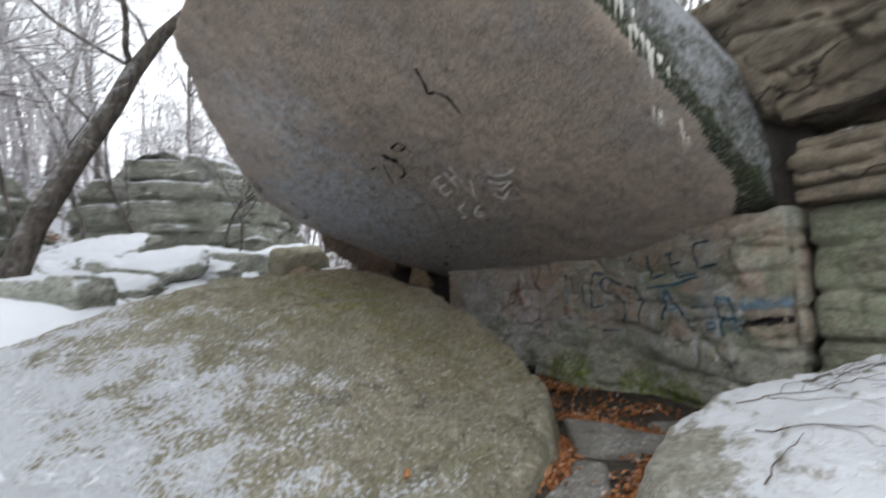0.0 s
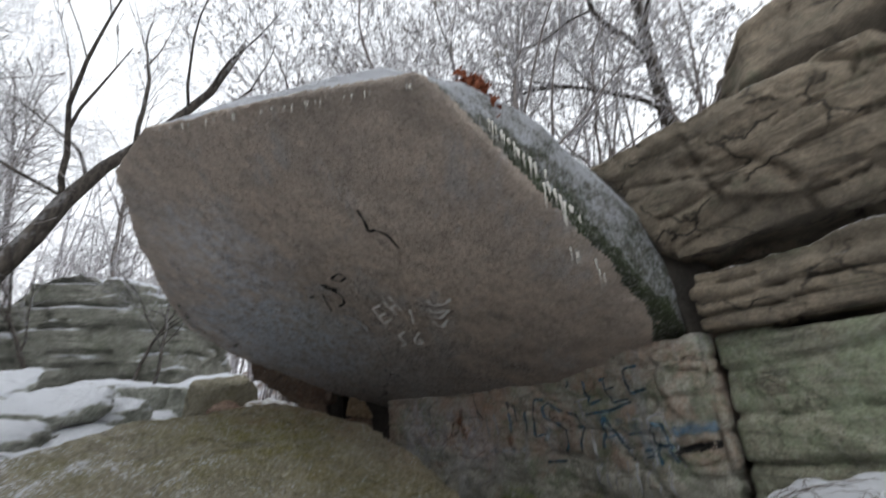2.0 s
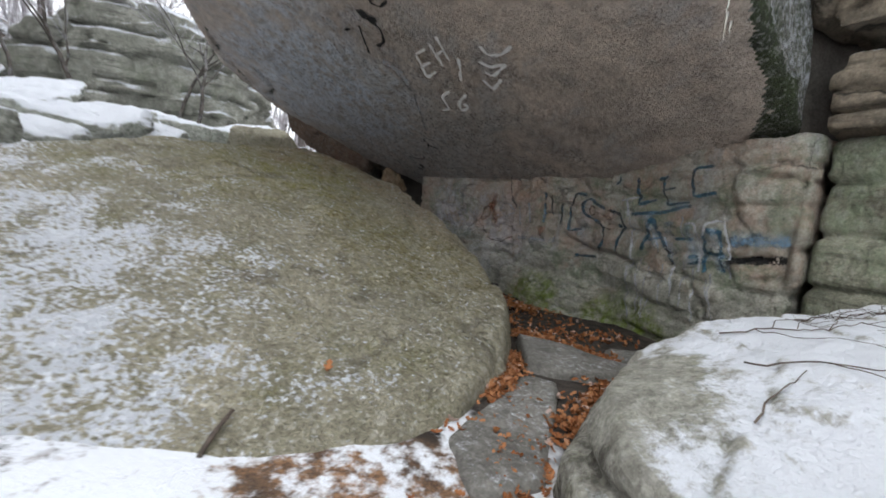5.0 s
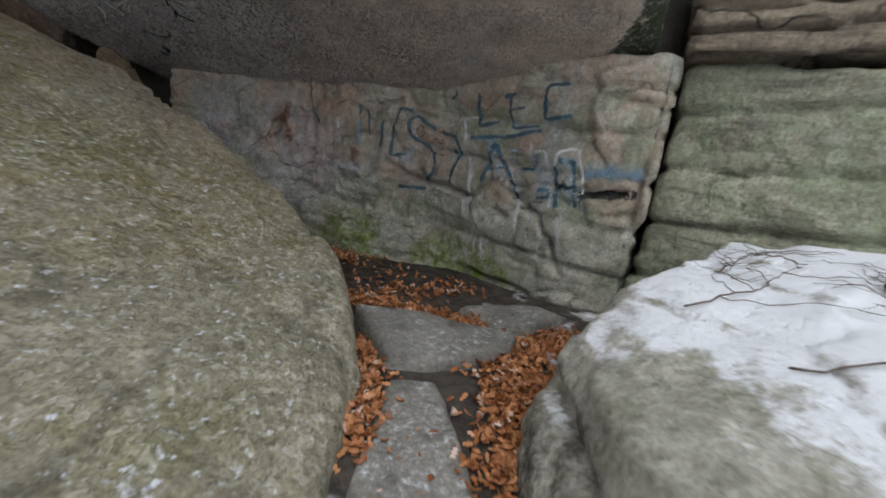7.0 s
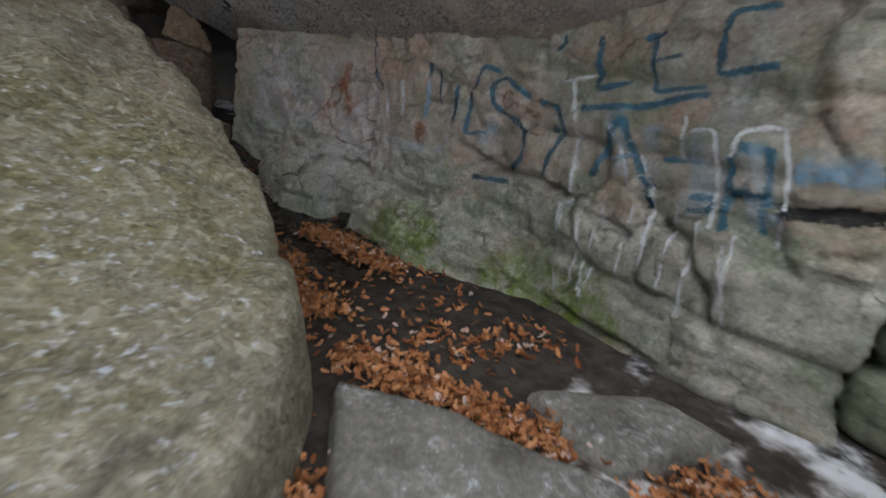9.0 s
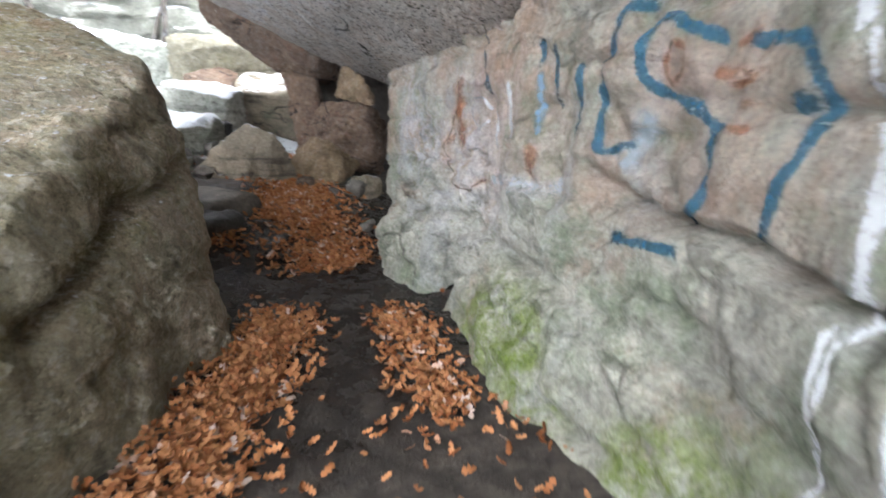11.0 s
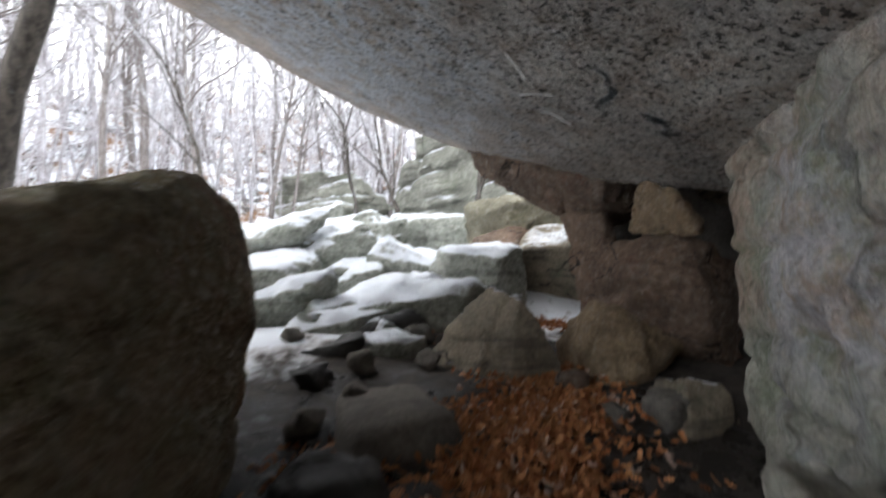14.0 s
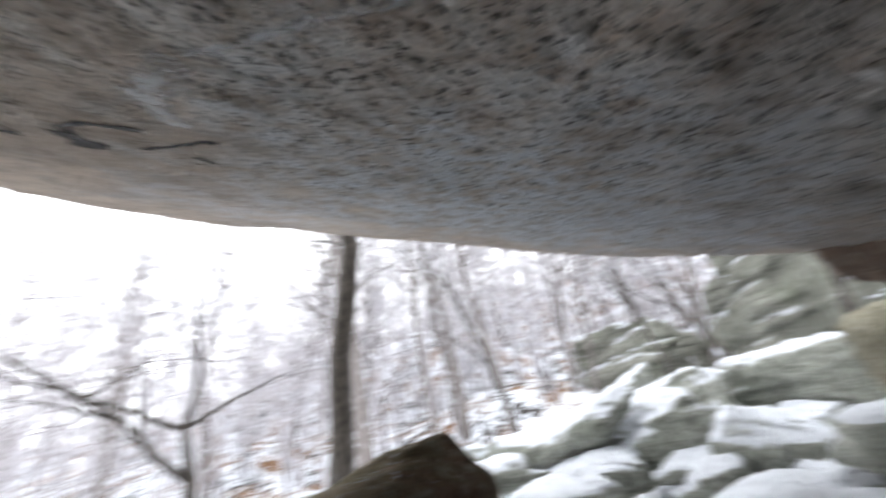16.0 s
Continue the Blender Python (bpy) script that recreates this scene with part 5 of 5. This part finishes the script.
on_wall(BLUE, 0.046, [(1.68, 2.41), (1.51, 2.45)])
on_wall(BLUE, 0.046, [(1.59, 2.43), (1.52, 2.08), (1.18, 2.14)])
on_wall(BLUE, 0.034, [(1.56, 2.27), (1.37, 2.31)])
on_wall(BLUE, 0.052, [(0.92, 2.56), (1.16, 2.54), (1.15, 2.2), (0.83, 2.26)])
on_wall(BLUE, 0.057, [(2.03, 1.93), (1.53, 1.99), (1.14, 2.1)])
on_wall(BLUE, 0.063, [(1.78, 1.45), (1.67, 1.91), (1.47, 1.64), (1.27, 1.35)])
on_wall(PALE, 0.0425, [(1.74, 1.6), (1.46, 1.67)])
on_wall(WHITE, 0.042, [(2.28, 2.1), (1.99, 2.18)])
on_wall(WHITE, 0.056, [(2.17, 2.16), (1.97, 1.64), (1.92, 1.28)])
on_wall(WHITE, 0.028, [(1.98, 1.23), (1.88, 0.69), (1.8, 0.49)])
on_wall(WHITE, 0.028, [(1.81, 1.29), (1.57, 0.6)])
on_wall(WHITE, 0.042, [(1.73, 1.85), (1.56, 1.63), (1.48, 1.45)])
on_wall(WHITE, 0.035, [(1.46, 1.69), (1.25, 1.39), (1.22, 0.93)])
on_wall(WHITE, 0.042, [(1.26, 1.98), (1.16, 1.68)])
on_wall(WHITE, 0.042, [(1.18, 1.86), (1.02, 1.89), (0.89, 1.46), (0.88, 1.3)])
on_wall(WHITE, 0.042, [(0.9, 1.72), (0.9, 1.9), (0.71, 1.95), (0.62, 1.76), (0.52, 1.31)])
on_wall(BLUE, 0.069, [(0.89, 1.81), (0.69, 1.81)])
on_wall(BLUE, 0.057, [(0.84, 1.56), (0.63, 1.57)])
on_wall(BLUE, 0.057, [(0.9, 1.78), (0.81, 1.33)])
on_wall(BLUE, 0.052, [(0.71, 1.8), (0.62, 1.34)])
on_wall(BLUE, 0.046, [(1.31, 1.67), (1.03, 1.7)])
on_wall(BLUE, 0.046, [(1.06, 1.48), (0.9, 1.51), (0.9, 1.42), (1.06, 1.4)])
on_wall(WHITE, 0.028, [(0.79, 1.28), (0.63, 0.77)])
on_wall(PALE, 0.0765, [(0.51, 1.71), (0.32, 1.81)])
on_wall(SOOT, 0.0595, [(0.5, 1.52), (0.27, 1.6)])
on_wall(ORANGE, 0.102, [(5.39, 1.75), (5.08, 1.87), (5.16, 1.61), (5.37, 1.55)])
on_wall(ORANGE, 0.0255, [(5.32, 1.84), (5.39, 1.5), (5.03, 1.2), (4.68, 1.18), (4.49, 1.32)])
on_wall(WHITE, 0.021, [(4.82, 1.91), (4.88, 1.75), (4.69, 1.65), (4.54, 1.77), (4.62, 1.92), (4.82, 1.91)])
on_wall(WHITE, 0.07, [(4.37, 1.91), (4.27, 1.52)])
on_wall(WHITE, 0.063, [(4.1, 1.98), (4.02, 1.59)])
on_wall(BLUE, 0.031, [(4.68, 2.41), (4.55, 1.97), (4.52, 1.58)])
on_wall(BLUE, 0.051, [(3.07, 1.19), (2.85, 1.21), (2.57, 1.24)])
on_wall(ORANGE, 0.0425, [(2.6, 1.87), (2.36, 1.84)])
on_wall(ORANGE, 0.034, [(2.48, 1.77), (2.36, 1.75)])
on_wall(ORANGE, 0.034, [(2.49, 1.69), (2.36, 1.67)])
on_wall(BLUE, 0.061, [(2.26, 1.73), (2.17, 1.77)])
under_slab(INK, 0.051, [(-0.15, 4.39), (-0.06, 4.59), (-0.04, 4.75), (0.04, 4.66), (0.2, 4.68), (0.35, 4.87)])
under_slab(INK, 0.13, [(-0.87, 6.48), (-0.75, 6.36)])
under_slab(INK, 0.13, [(-0.71, 6.51), (-0.63, 6.38)])
under_slab(INK, 0.041, [(-0.69, 6.15), (-0.56, 5.93), (-0.44, 5.98), (-0.55, 6.16), (-0.69, 6.15)])
under_slab(INK, 0.051, [(-0.66, 6.92), (-0.54, 6.73), (-0.56, 6.53), (-0.66, 6.49)])
under_slab(INK, 0.041, [(-0.9, 6.67), (-0.87, 6.93), (-0.81, 7.19)])
under_slab(INK, 0.044, [(-1.16, 6.96), (-1.05, 6.86)])
under_slab(CHALK, 0.055, [(-0.1, 6.68), (0.07, 7.07), (0.2, 6.82)])
under_slab(CHALK, 0.05, [(-0.11, 6.69), (0.03, 6.48)])
under_slab(CHALK, 0.05, [(-0.02, 6.89), (0.12, 6.68)])
under_slab(CHALK, 0.055, [(0.06, 6.3), (0.29, 6.67)])
under_slab(CHALK, 0.055, [(0.16, 6.11), (0.38, 6.48)])
under_slab(CHALK, 0.05, [(0.17, 6.51), (0.28, 6.31)])
under_slab(CHALK, 0.05, [(0.42, 7.11), (0.31, 7.3), (0.39, 7.41), (0.47, 7.48), (0.35, 7.65)])
under_slab(CHALK, 0.05, [(0.66, 6.97), (0.58, 7.24), (0.65, 7.4), (0.75, 7.21), (0.62, 7.22)])
under_slab(CHALK, 0.05, [(0.7, 5.9), (0.84, 6.0), (0.99, 5.84), (1.06, 5.63)])
under_slab(CHALK, 0.05, [(0.73, 6.19), (0.88, 6.19), (1.07, 5.98), (0.96, 6.31), (0.82, 6.33)])
under_slab(CHALK, 0.055, [(0.83, 6.5), (1.01, 6.56), (1.06, 6.28)])
under_slab(CHALK, 0.055, [(0.48, 6.32), (0.56, 6.73)])
under_slab(HAZE, 0.22, [(-0.62, 7.15), (-0.32, 7.25), (-0.13, 7.59)])
under_slab(HAZE, 0.06, [(-0.13, 7.59), (-0.03, 8.02), (0.1, 8.57)])
on_wall(SOOT, 0.102, [(0.62, 1.5), (0.3, 1.56), (0.06, 1.6)])
on_wall(PALE, 0.136, [(0.6, 1.72), (0.2, 1.78), (0.05, 1.8)])
# these three strokes paint the dark of an incised crack, not graffiti
under_slab(INK, 0.034, [(0.25, 8.77), (0.17, 8.8), (0.04, 8.86), (0.06, 8.92), (0.11, 8.97)])
under_slab(INK, 0.034, [(0.36, 8.97), (0.29, 9.01), (0.14, 9.08)])
under_slab(INK, 0.034, [(0.15, 8.98), (0.14, 9.08), (0.16, 9.14)])
under_slab(TEAL, 0.05, [(0.02, 9.62), (0.1, 9.7), (-0.02, 9.91), (-0.27, 10.03), (-0.21, 10.14)])
under_slab(TEAL, 0.08, [(-0.02, 10.11), (0.04, 10.17), (0.05, 10.3), (-0.06, 10.39)])
under_slab(TEAL, 0.05, [(-0.04, 10.22), (0.14, 10.19)])
under_slab(CHALK, 0.03, [(-0.74, 9.83), (-0.54, 9.84), (-0.44, 9.9)])
under_slab(CHALK, 0.03, [(-0.8, 10.07), (-0.69, 10.15), (-0.71, 10.31)])
under_slab(CHALK, 0.025, [(-0.37, 9.43), (-0.43, 9.56), (-0.5, 9.71)])


WASH = paint_material("pale_blue_wash_paint", rgb(0.36, 0.45, 0.52), 0.0)
for line in ([(1.75, 1.95), (1.55, 1.5)], [(1.45, 1.9), (1.3, 1.45)], [(1.15, 1.85), (0.95, 1.4)], [(0.85, 1.85), (0.6, 1.4)], [(0.6, 1.75), (0.1, 1.8)], [(3.1, 1.5), (2.9, 1.75)]):
    on_wall(WASH, 0.20, line)
for s_at, top, low in ((1.95, 1.3, 0.75), (1.75, 1.4, 0.6), (1.6, 1.3, 0.55), (1.38, 1.35, 0.8), (1.1, 1.45, 0.85), (0.95, 1.4, 0.7), (0.74, 1.35, 0.75)):
    on_wall(WHITE, 0.03, [(s_at, top), (s_at - 0.03, (top + low) / 2), (s_at - 0.05, low)])
on_wall(ORANGE, 0.16, [(3.74, 1.6), (3.8, 1.39)])
on_wall(ORANGE, 0.14, [(4.95, 2.1), (5.05, 1.8), (4.9, 1.5)])
on_wall(HAZE, 0.16, [(3.45, 1.36), (3.9, 1.33), (4.3, 1.30)])


# ---- icicles ----
def ice_material():
    n = Nodes("milky_ice")
    n.bsdf.inputs["Transmission Weight"].default_value = 0.35
    n.bsdf.inputs["IOR"].default_value = 1.31
    return n.end(n.mix(n.noise(30.0, 3), rgb(0.72, 0.68, 0.58), rgb(0.85, 0.84, 0.80)), 0.25)


M_ICE = ice_material()


def icicle(owner, p, length, radius, r):
    line = [(p + Vector((0, 0, 0.03)), radius * 1.3)]
    for k in range(1, 5):
        line.append((p + Vector((r.gauss(0, 0.004), r.gauss(0, 0.004), -length * k / 4)), radius * (1 - k / 4.3)))
    ob = new("icicle", tube_mesh("icicle", (([line], 6),), M_ICE))
    ob.parent = owner


r = random.Random(9)
for a, b, n, longest in [((1.15, 3.05, 4.75), (1.75, 3.6, 4.45), 16, 0.22), ((1.75, 3.55, 4.3), (2.1, 3.9, 4.1), 12, 0.34), ((2.1, 3.9, 4.1), (2.75, 4.45, 3.7), 9, 0.26)]:
    for k in range(n):
        u = (k + r.uniform(-0.4, 0.4)) / n
        q = Vector(a).lerp(Vector(b), u)
        near = SLAB_TREE.find_nearest(q)
        if near[0]:
            icicle(slab, near[0] + near[1] * 0.01, longest * r.uniform(0.35, 1.0), r.uniform(0.008, 0.016), r)
for k in range(26):
    u = r.random()
    q = Vector(on_slab(-2.5, 4.2)).lerp(Vector(on_slab(0.5, 2.62)), u)
    near = SLAB_TREE.find_nearest(q + Vector((0, 0, -0.05)))
    icicle(slab, near[0], r.uniform(0.05, 0.12), 0.008, r)
for k in range(12):
    q = Vector((-2.95 + 0.055 * k, 11.2 + 0.02 * k, 3.15))
    near = SLAB_TREE.find_nearest(q + Vector((0, 0, 0.2)))
    icicle(slab, near[0], r.uniform(0.05, 0.2), 0.008, r)


# ---- leaf litter ----
def litter_pose(x, y, r, pile):
    z = rest(x, y)
    return pose(x, y, z + 0.012 + pile * r.random(), r.gauss(0, 30), r.gauss(0, 30), r.uniform(0, 360))


def scatter(patch, n, r):
    (x0, y0), (x1, y1), wide = patch
    out = []
    for _ in range(n):
        u, v = r.random(), r.gauss(0, 0.42)
        d = Vector((x1 - x0, y1 - y0)).normalized()
        out.append((x0 + (x1 - x0) * u - d.y * v * wide + r.gauss(0, 0.08), y0 + (y1 - y0) * u + d.x * v * wide + r.gauss(0, 0.08)))
    return out


PATCHES = [(((1.35, 6.0), (0.62, 7.85), 0.30), 620), (((2.12, 7.1), (1.3, 8.2), 0.20), 260), (((0.5, 8.75), (-0.9, 9.9), 0.62), 1050), (((-0.6, 9.7), (-1.35, 10.7), 0.55), 620), (((1.5, 3.2), (2.4, 4.3), 0.27), 420), (((0.95, 3.75), (1.3, 4.75), 0.13), 240), (((0.9, 2.4), (1.3, 3.2), 0.3), 60),
           (((1.7, 5.6), (3.0, 5.9), 0.28), 60), (((1.5, 5.55), (2.45, 4.8), 0.12), 260), (((2.2, 4.3), (3.2, 4.5), 0.16), 180), (((-2.9, 11.5), (-2.3, 12.1), 0.25), 160), (((-1.2, 8.6), (-0.3, 8.4), 0.25), 90), (((0.5, 3.2), (2.8, 8.0), 1.0), 160), (((-4.4, 9.6), (-2.4, 10.3), 0.5), 60), (((1.2, 1.2), (0.6, 2.6), 0.5), 30)]
litter = new("leaf_litter")
tagged(litter, "drifts of brown dead oak leaves on the passage floor", "leaves")
r = random.Random(21)
shapes = [leaves_mesh("leaf", [Matrix.Identity(4)], [1.0], M_LEAF, 500 + k) for k in range(10)]
spots = []
for patch, n in PATCHES:
    spots += [(x, y, 0.05 if n > 200 else 0.01) for x, y in scatter(patch, int(n * 2.6), r)]
near_spots = [q for q in spots if 6.2 < q[1] < 8.6 and q[0] > 0.3][:280]
far_spots = [q for q in spots if q not in set(near_spots)]
for x, y, pile in near_spots:
    ob = new("leaf", shapes[r.randrange(10)])
    ob.matrix_world = litter_pose(x, y, r, pile) @ Matrix.Scale(r.uniform(0.05, 0.085), 4)
    ob.parent = litter
drift = new("leaf_drift", leaves_mesh("leaf_drift", [litter_pose(x, y, r, pile) for x, y, pile in far_spots], [r.uniform(0.045, 0.08) for _ in far_spots], M_LEAF, 22))
tagged(drift, "thick drifts of rust brown leaves between the rocks", "leaves", kind="stuff")

# a clump of red leaves caught on the slab's ridge
clump = []
for _ in range(60):
    q = Vector((1.15 + r.gauss(0, 0.10), 3.25 + r.gauss(0, 0.08), 5.5))
    hit = SLAB_TREE.ray_cast(Vector((q.x, q.y, 7.0)), Vector((0, 0, -1)))
    if hit[0]:
        clump.append(Matrix.Translation(hit[0] + Vector((0, 0, r.uniform(0.0, 0.2)))) @ Euler((r.uniform(0, 3), r.uniform(0, 3), r.uniform(0, 6))).to_matrix().to_4x4())
tagged(new("leaf_clump", leaves_mesh("leaf_clump", clump, [r.uniform(0.09, 0.14) for _ in clump], M_REDLEAF, 23)), "clump of rust red leaves on the slab's ridge", "leaves", kind="stuff")


# ---- small stones in the passage ----
def stone(x, y, size, mat, label, seed, squash=0.7):
    q = random.Random(seed)
    z = rest(x, y)
    pts = []
    for _ in range(14):
        d = Vector((q.gauss(0, 1), q.gauss(0, 1), q.gauss(0, 1))).normalized() * size * q.uniform(0.75, 1.1)
        pts.append((x + d.x, y + d.y, z + size * squash * 0.55 + d.z * squash))
    return build_block("loose_stone", pts, mat, label, seed, voxel=max(0.02, size / 9), rounds=1, rough=((0.3, 0.03), (0.1, 0.012)), blocks=((0.25, 0.25, 0.2), 0.03, 0.01), group="loose stones")


for k, (x, y, size, mat) in enumerate([(-1.5, 8.55, 0.17, M_DARK), (-1.75, 9.0, 0.13, M_DARK), (-2.2, 9.25, 0.22, M_DARK), (-2.55, 9.9, 0.24, M_DARK), (-2.0, 9.75, 0.16, M_DARK), (-3.0, 9.75, 0.25, M_FIELD), (-1.0, 10.5, 0.16, M_RED), (-0.15, 10.45, 0.22, M_DARK), (-0.35, 10.15, 0.15, M_DARK), (-2.3, 10.95, 0.22, M_RED),
                                       (-2.6, 10.6, 0.2, M_DARK), (0.4, 9.6, 0.14, M_DARK), (-3.5, 9.0, 0.22, M_FIELD), (-3.1, 8.8, 0.15, M_DARK), (-0.9, 8.5, 0.10, M_DARK), (-1.15, 8.9, 0.08, M_DARK), (1.62, 7.55, 0.05, M_DARK), (3.15, 4.35, 0.11, M_RED), (-4.3, 9.9, 0.22, M_FIELD), (-3.6, 10.1, 0.2, M_FIELD)]):
    stone(x, y, size, mat, {"damp_and_shade_stone": "small dark damp stone lying in the passage", "rusty_brown_sandstone": "small rusty stone lying beside the passage", "lichen_grey_sandstone": "small grey stone dusted with snow"}[mat.name], 700 + k)

# ---- sticks on the snow ----
deps_rock = tree_of(bpy.data.objects["snowy_rock"])
deps_boulder = tree_of(bpy.data.objects["mossy_boulder"])


def twig_on(tree, x, y, turn, length, seed, side=3):
    q = random.Random(seed)
    lines = []

    def run(x, y, a, n, k, depth):
        line = []
        for i in range(n):
            hit = tree.ray_cast(Vector((x, y, 6)), Vector((0, 0, -1)))
            if not hit[0]:
                break
            line.append((hit[0] + Vector((0, 0, k + 0.004 + 0.02 * q.random())), k * (1 - 0.7 * i / n)))
            a += q.gauss(0, 0.18)
            x, y = x + 0.05 * math.cos(a), y + 0.05 * math.sin(a)
            if depth and i > 2 and q.random() < 0.3:
                run(x, y, a + q.choice((-1, 1)) * q.uniform(0.4, 1.0), max(4, n // 2), k * 0.6, depth - 1)
        if len(line) > 2:
            lines.append(line)

    run(x, y, radians(turn), int(length / 0.05), 0.0055, 2)
    if lines:
        ob = new("fallen_twig", tube_mesh("fallen_twig", ((lines, 5),), M_STICK))
        tagged(ob, "thin dark fallen twig lying on the snowy rock", "twig", "fallen twigs")


for k, (x, y, turn, length) in enumerate([(2.3, 3.2, -15, 1.3), (3.0, 3.45, 10, 1.0), (2.1, 2.7, -40, 0.9), (2.7, 2.3, 20, 0.8), (1.8, 2.2, 60, 0.6), (3.3, 2.2, 100, 0.9)]):
    twig_on(deps_rock, x, y, turn, length, 800 + k)
hit = deps_boulder.ray_cast(Vector((-0.68, 2.78, 5)), Vector((0, 0, -1)))
if hit[0]:
    z = hit[0].z
    tagged(new("broken_stick", tube_mesh("broken_stick", (([[(Vector((-0.70, 2.64, z - 0.03)), 0.014), (Vector((-0.69, 2.76, z + 0.03)), 0.016), (Vector((-0.66, 2.92, z + 0.09)), 0.013)]], 8),), M_STICK)), "short broken dark stick lying on the boulder", "stick")

# a single leaf on the boulder
for k, (x, y) in enumerate([(-0.24, 3.42)]):
    hit = deps_boulder.ray_cast(Vector((x, y, 5)), Vector((0, 0, -1)))
    if hit[0]:
        fallen = leaves_mesh("fallen_leaf", [Matrix.Translation(hit[0] + Vector((0, 0, 0.012))) @ Vector((0, 0, 1)).rotation_difference(hit[1]).to_matrix().to_4x4() @ Matrix.Rotation(1.3 * k, 4, "Z")], [0.11], M_LEAF, 900 + k)
        tagged(new("fallen_leaf", fallen), "single brown dead leaf lying on the boulder", "leaf")
